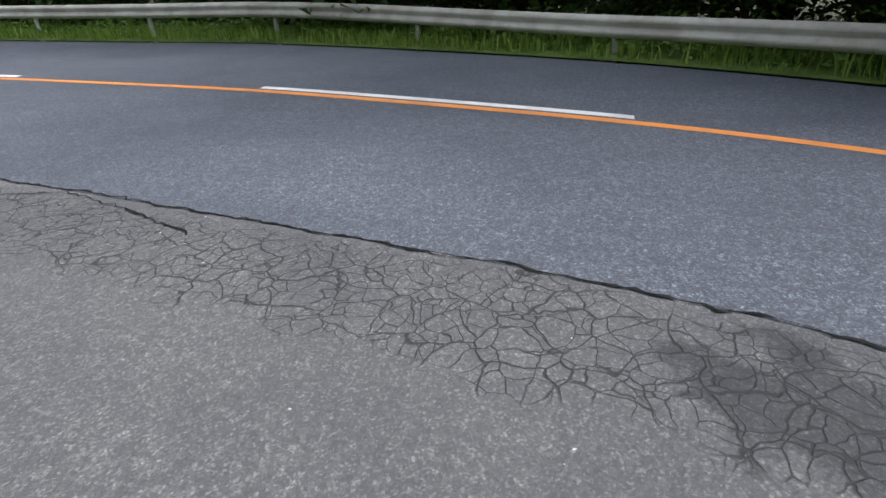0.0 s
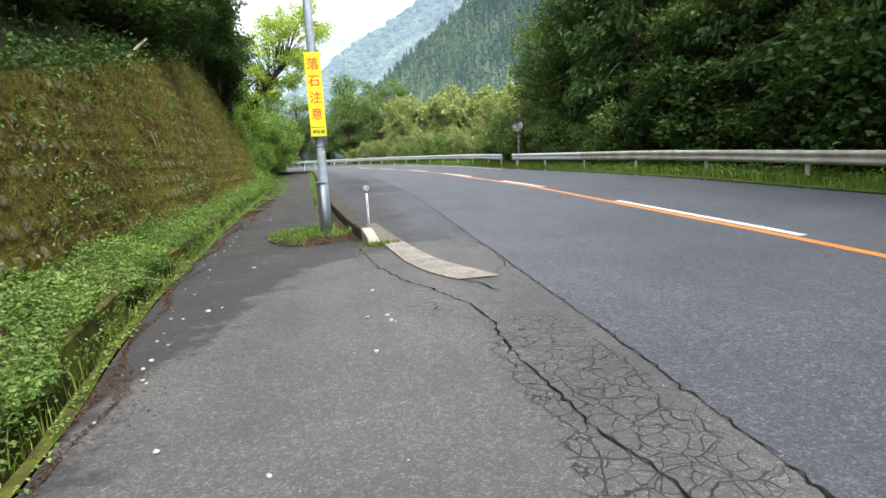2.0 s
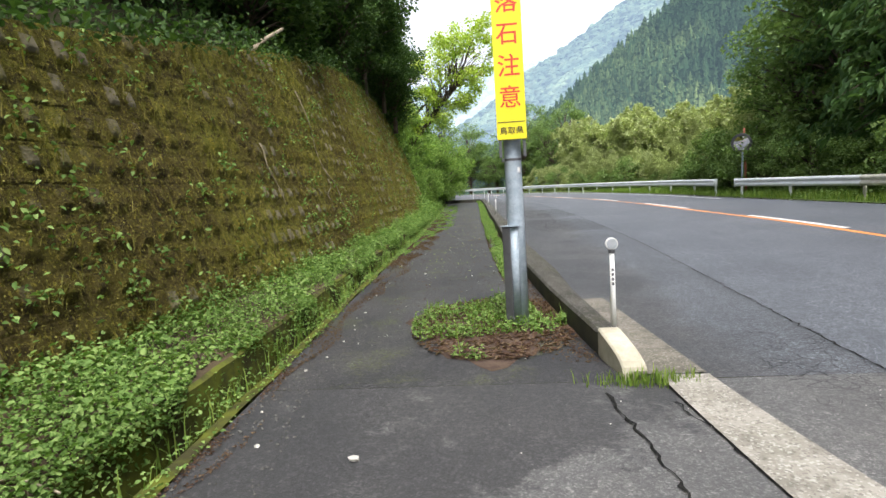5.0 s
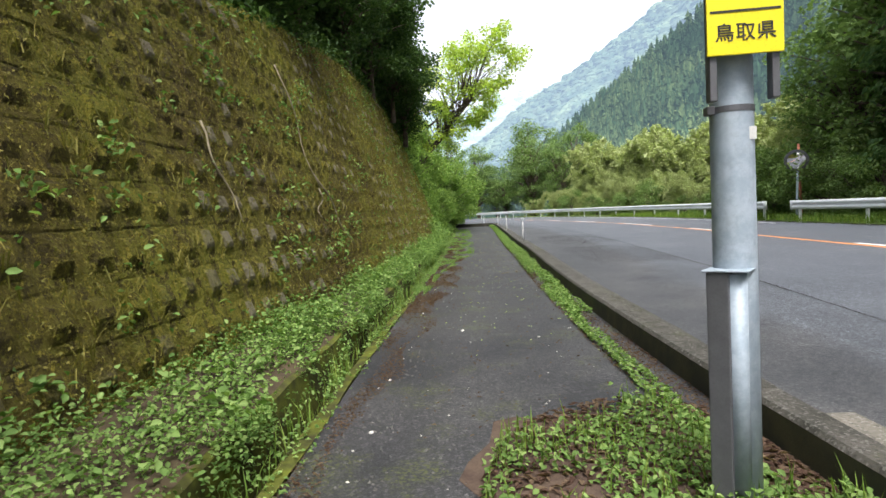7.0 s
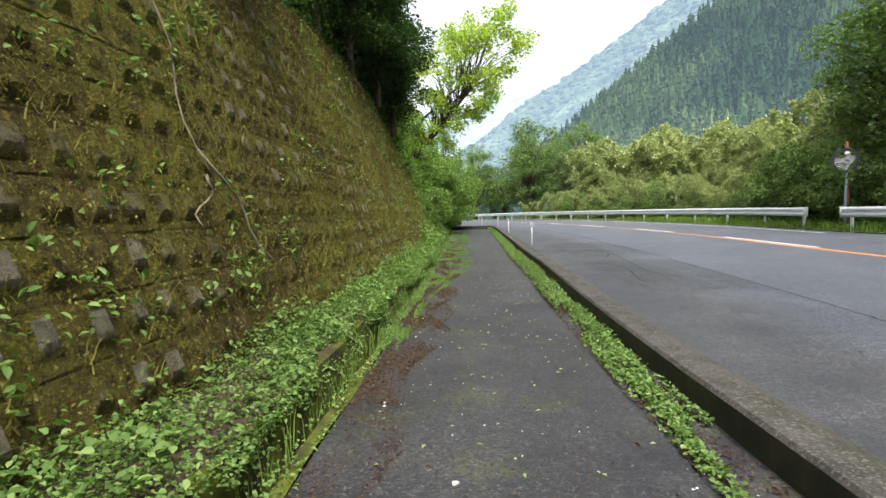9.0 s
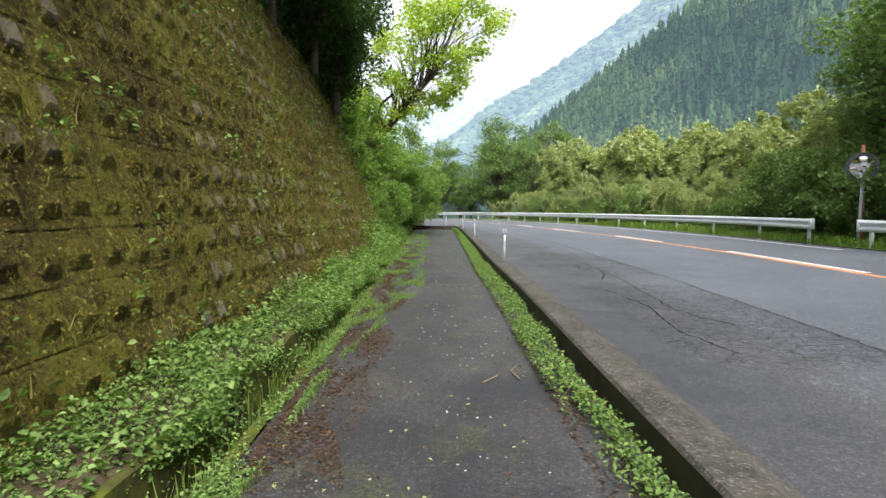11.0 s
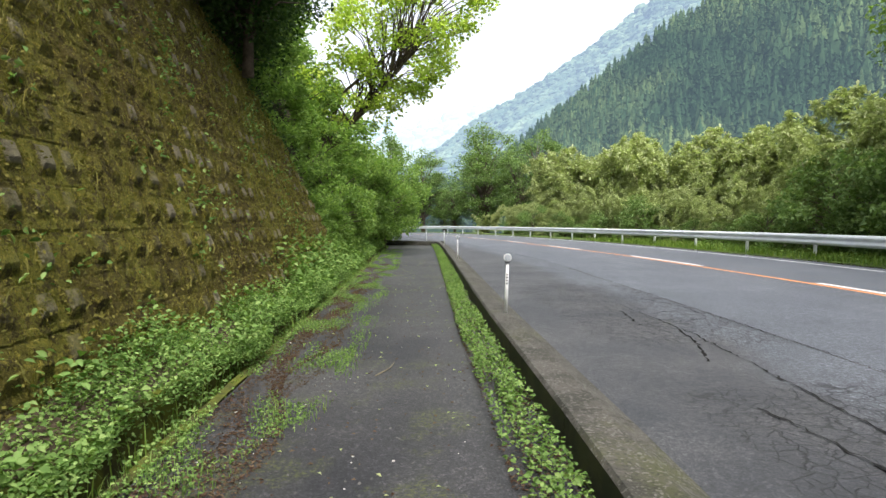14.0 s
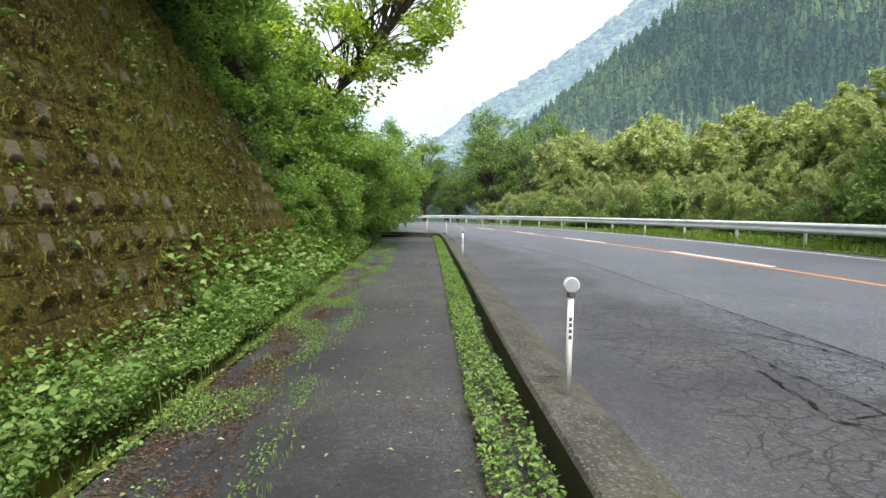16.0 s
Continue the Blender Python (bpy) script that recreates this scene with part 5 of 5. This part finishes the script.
# the overgrown patch round the pole
g = np.random.default_rng(91)
a, r = g.uniform(0, 6.283, 6000), np.sqrt(g.random(6000))
px, py = 1.5 + 0.85 * r * np.cos(a), 11.75 + 1.25 * r * np.sin(a)
px = np.minimum(px, KERB_IN(py) - 0.04)
patch = mesh_object("litter_patch", [(1.5 + 0.9 * q * math.cos(t) if math.cos(t) < 0 else 1.5 + 0.62 * q * math.cos(t), 11.75 + 1.25 * q * math.sin(t), 0.012 * (1 - q) + 0.003) for q0 in (1.0, 0.6, 0.2) for t in [6.283 * k / 40 + 0.05 * math.sin(k * 5) for k in range(40)] for q in (q0 * (0.95 + 0.16 * math.sin(3 * t) + 0.08 * math.sin(11 * t)),)], [(i * 40 + k, i * 40 + (k + 1) % 40, (i + 1) * 40 + (k + 1) % 40, (i + 1) * 40 + k) for i in range(2) for k in range(40)] + [tuple(range(80, 120))], LITTER)
tagged(patch, "brown leaf litter round the sign pole", "leaf litter", kind="stuff")
green = np.array([noise.noise((float(x) * 1.6, float(y) * 1.6, 7)) + 0.35 * (1.6 - x) > -0.02 for x, y in zip(px, py)])
pts = np.stack([px, py, 0.02 + 0.1 * g.random(6000) ** 1.5], 1)[green]
loose("pole_weeds", leaf_mesh("pole_weeds", pts[:2600], 0.023, FOLIAGE["weed"], 0.8, 1.5, 91, rounded=True), "green weeds growing round the sign pole", "weeds")
loose("pole_grass", blade_mesh("pole_grass", pts[::8] * [1, 1, 0.1], 0.16, FOLIAGE["grass"], 92, 0.004), "grass tufts round the sign pole", "grass")
pts = np.stack([px, py, 0.015 + 0.01 * g.random(6000)], 1)[::2]
loose("leaf_litter", leaf_mesh("leaf_litter", pts, 0.024, FOLIAGE["dead"], 3.0, 2.4, 93), "brown needles and dead leaves by the pole", "leaf litter")
kg = np.stack([2.5 + 0.16 * g.normal(size=260), 9.93 + 0.05 * g.normal(size=260), np.zeros(260)], 1)
loose("kerb_grass", blade_mesh("kerb_grass", kg, 0.09, FOLIAGE["grass"], 94, 0.004), "grass tuft at the kerb's end", "grass")

# plants that grow on the wall
g = np.random.default_rng(95)
lp, bp = [], []
for k in range(1100):
    y = g.uniform(4, 33)
    z = 0.4 + (float(WALL_TOP(y)) - 0.5) * g.random()
    if z < 0.4:
        continue
    o = np.array([wall_x(y, z) + 0.05, y, z])
    if k % 4 == 0:
        big = g.uniform(0.5, 1.5)
        lp.append(o + g.normal(size=(16, 3)) * [0.05 * big, 0.11 * big, 0.1 * big] + [0.05 * big, 0, 0])
    else:
        bp.append(o + g.normal(size=(7, 3)) * [0.012, 0.05, 0.03])
loose("wall_weeds", leaf_mesh("wall_weeds", np.concatenate(lp), 0.031, FOLIAGE["weed"], 0.3, 1.7, 95, 0.4, rounded=True), "small leafy plants growing on the wall", "weeds")
loose("wall_grass", blade_mesh("wall_grass", np.concatenate(bp), 0.12, FOLIAGE["wallgrass"], 96, 0.004, 1.4), "thin grass tufts on the mossy wall", "grass")
g = np.random.default_rng(97)
y = g.uniform(4, 34, 36000)
z = 0.2 + (np.array([float(WALL_TOP(v)) for v in y]) - 0.2) * g.random(36000)
x = np.array([wall_x(a, b) for a, b in zip(y, z)]) + 0.045 + 0.03 * g.random(36000)
loose("wall_moss", leaf_mesh("wall_moss", np.stack([x, y, z], 1), 0.016, FOLIAGE["wallgrass"], 0.1, 1.8, 97, 0.9), "moss and small ferns covering the wall", "moss")
fringe_y = g.uniform(5, 34, 9000)
fr = np.stack([[wall_x(v, float(WALL_TOP(v))) - 0.15 + 0.2 * g.normal() for v in fringe_y], fringe_y, [float(WALL_TOP(v)) + 0.25 * abs(g.normal()) - 0.12 for v in fringe_y]], 1)
loose("wall_top_weeds", leaf_mesh("wall_top_weeds", fr[::2], 0.06, FOLIAGE["dark"], 0.3, 1.6, 98, 0.5), "weeds hanging over the top of the wall", "weeds")
# undergrowth on the bank
uy, ud = g.uniform(0, 36, 14000), 0.2 + 6 * g.random(14000) ** 1.6
ux = np.array([wall_x(v, float(WALL_TOP(v))) for v in uy]) - ud
uz = np.array([bank_z(a, b) for a, b in zip(ux, uy)]) + 0.5 * g.random(14000) ** 2
loose("bank_weeds", leaf_mesh("bank_weeds", np.stack([ux, uy, uz], 1), 0.05, FOLIAGE["cedar"], 0.0, 2.2, 110, 0.5), "dark ferns and undergrowth covering the bank", "undergrowth")
# verge grass below the guardrail
vg = strip_points(15000, -8, 60, lambda y: ROAD_R(y) + 0.1, lambda y: ROAD_R(y) + 2.6, lambda f, y: 0.03 + road_z(0, y), lambda f, y: 0.05 + road_z(0, y), 99, 1.0, -0.3)
loose("verge_grass", blade_mesh("verge_grass", vg, 0.26, FOLIAGE["grass"], 99, 0.014), "rough grass on the verge below the guardrail", "grass")
vw = strip_points(9000, -8, 50, lambda y: RAIL(y) - 0.1, lambda y: RAIL(y) + 2.4, lambda f, y: 0.05, lambda f, y: 0.25 + 0.5 * f, 100, 1.0, -0.1)
loose("verge_weeds", leaf_mesh("verge_weeds", vw, 0.09, FOLIAGE["weed"], 0.7, 1.5, 100), "green weeds behind the guardrail", "weeds")


def pebble(x, y, s, seed):
    g = random.Random(seed)
    bm = bmesh.new()
    bmesh.ops.create_icosphere(bm, subdivisions=1, radius=s)
    for v in bm.verts:
        v.co *= g.uniform(0.75, 1.2)
        v.co.z *= 0.6
    ob = part("pebble", bm, STONE)
    ob.matrix_basis = Matrix.Translation((x, y, s * 0.35)) @ Matrix.Rotation(g.uniform(0, 6), 4, "Z")
    tagged(ob, "small pale stone lying on the asphalt", "stone", "loose stones")


for k, (x, y, s) in enumerate(((2.213, 6.914, 0.024), (0.59, 6.74, 0.03), (0.7, 6.85, 0.016), (2.113, 5.006, 0.022), (2.1, 5.92, 0.022), (2.28, 5.93, 0.02), (2.3, 5.75, 0.022), (2.33, 5.7, 0.016), (0.313, 15.308, 0.022), (1.1, 14.9, 0.016), (0.9, 3.9, 0.02), (1.5, 3.5, 0.016), (0.45, 5.4, 0.02), (0.35, 5.9, 0.016), (0.28, 6.6, 0.018), (0.75, 8.9, 0.03))):
    pebble(x, y, s, k)
g = random.Random(12)
for k in range(46):
    y = g.uniform(4.2, 30)
    pebble(float(LIP(y)) + g.uniform(0.05, 0.4), y, g.uniform(0.008, 0.017), 100 + k)


def stick(pts, r, label, material=TWIG, name="stick", category="stick"):
    bm = bmesh.new()
    tube(bm, pts, [r * (1 - 0.6 * i / len(pts)) for i in range(len(pts))], 6)
    return tagged(part(name, bm, material, None, "", True), label, category)


stick([(0.75, 20.6, 0.012), (0.86, 20.75, 0.014), (0.9, 20.85, 0.012)], 0.007, "thin broken twig lying on the pavement")
stick([(1.05, 20.7, 0.012), (1.0, 20.9, 0.016), (1.06, 21.1, 0.012)], 0.008, "thin broken twig lying on the pavement")
stick([(0.1, 26.2, 0.01), (0.2, 26.45, 0.014), (0.22, 26.7, 0.01)], 0.006, "thin broken twig lying on the pavement")
stick([(-1.0, 8.2, 0.3), (-0.7, 8.0, 0.27), (-0.4, 7.9, 0.22), (-0.15, 8.0, 0.12)], 0.014, "dry pale branch lying in the weeds", BRANCH, "branch", "branch")
stick([(-0.9, 8.0, 0.28), (-0.6, 8.3, 0.25), (-0.35, 8.25, 0.2)], 0.01, "dry pale branch lying in the weeds", BRANCH, "branch", "branch")
wy, wz = 15.0, float(WALL_TOP(15.6))
stick([(wall_x(15.6, wz) - 0.2, 15.6, wz - 0.1), (wall_x(16.2, wz) - 0.1, 16.3, wz + 0.35), (wall_x(17, wz), 17.1, wz + 0.75)], 0.05, "broken pale tree branch on the wall's top", BRANCH, "branch", "branch")


def vine(y, z, dy, dz, label):
    pts = []
    for k in range(9):
        f = k / 8
        yy, zz = y + dy * f + 0.07 * math.sin(9 * f + y), z + dz * f
        pts.append((wall_x(yy, zz) + 0.085 + 0.02 * math.sin(7 * f), yy, zz))
    stick(pts, 0.012, label, TWIG, "vine", "vine")


vine(16.9, 3.4, -0.1, -1.7, "dry bare vine hanging down the wall")
vine(16.85, 1.9, 0.7, -1.0, "dry bare vine hanging down the wall")
vine(16.85, 1.7, -0.45, -0.4, "dry bare vine hanging down the wall")
vine(14.0, 2.2, 0.2, -0.9, "dry bare vine hanging down the wall")

# ---- wall blocks nearest the pavement ----
block_data = []
for v, f in SHAPES:
    me = bpy.data.meshes.new("block")
    me.from_pydata(v, [], f)
    me.materials.append(MOSSY)
    mark_boss(me, 1)
    block_data.append(me)
for y, z, k, out, twist in BLOCKS:
    if near_block(y, z):
        ob = new("block", block_data[k])
        ob.matrix_basis = block_pose(y, z, out, twist)
        ob.parent = wall
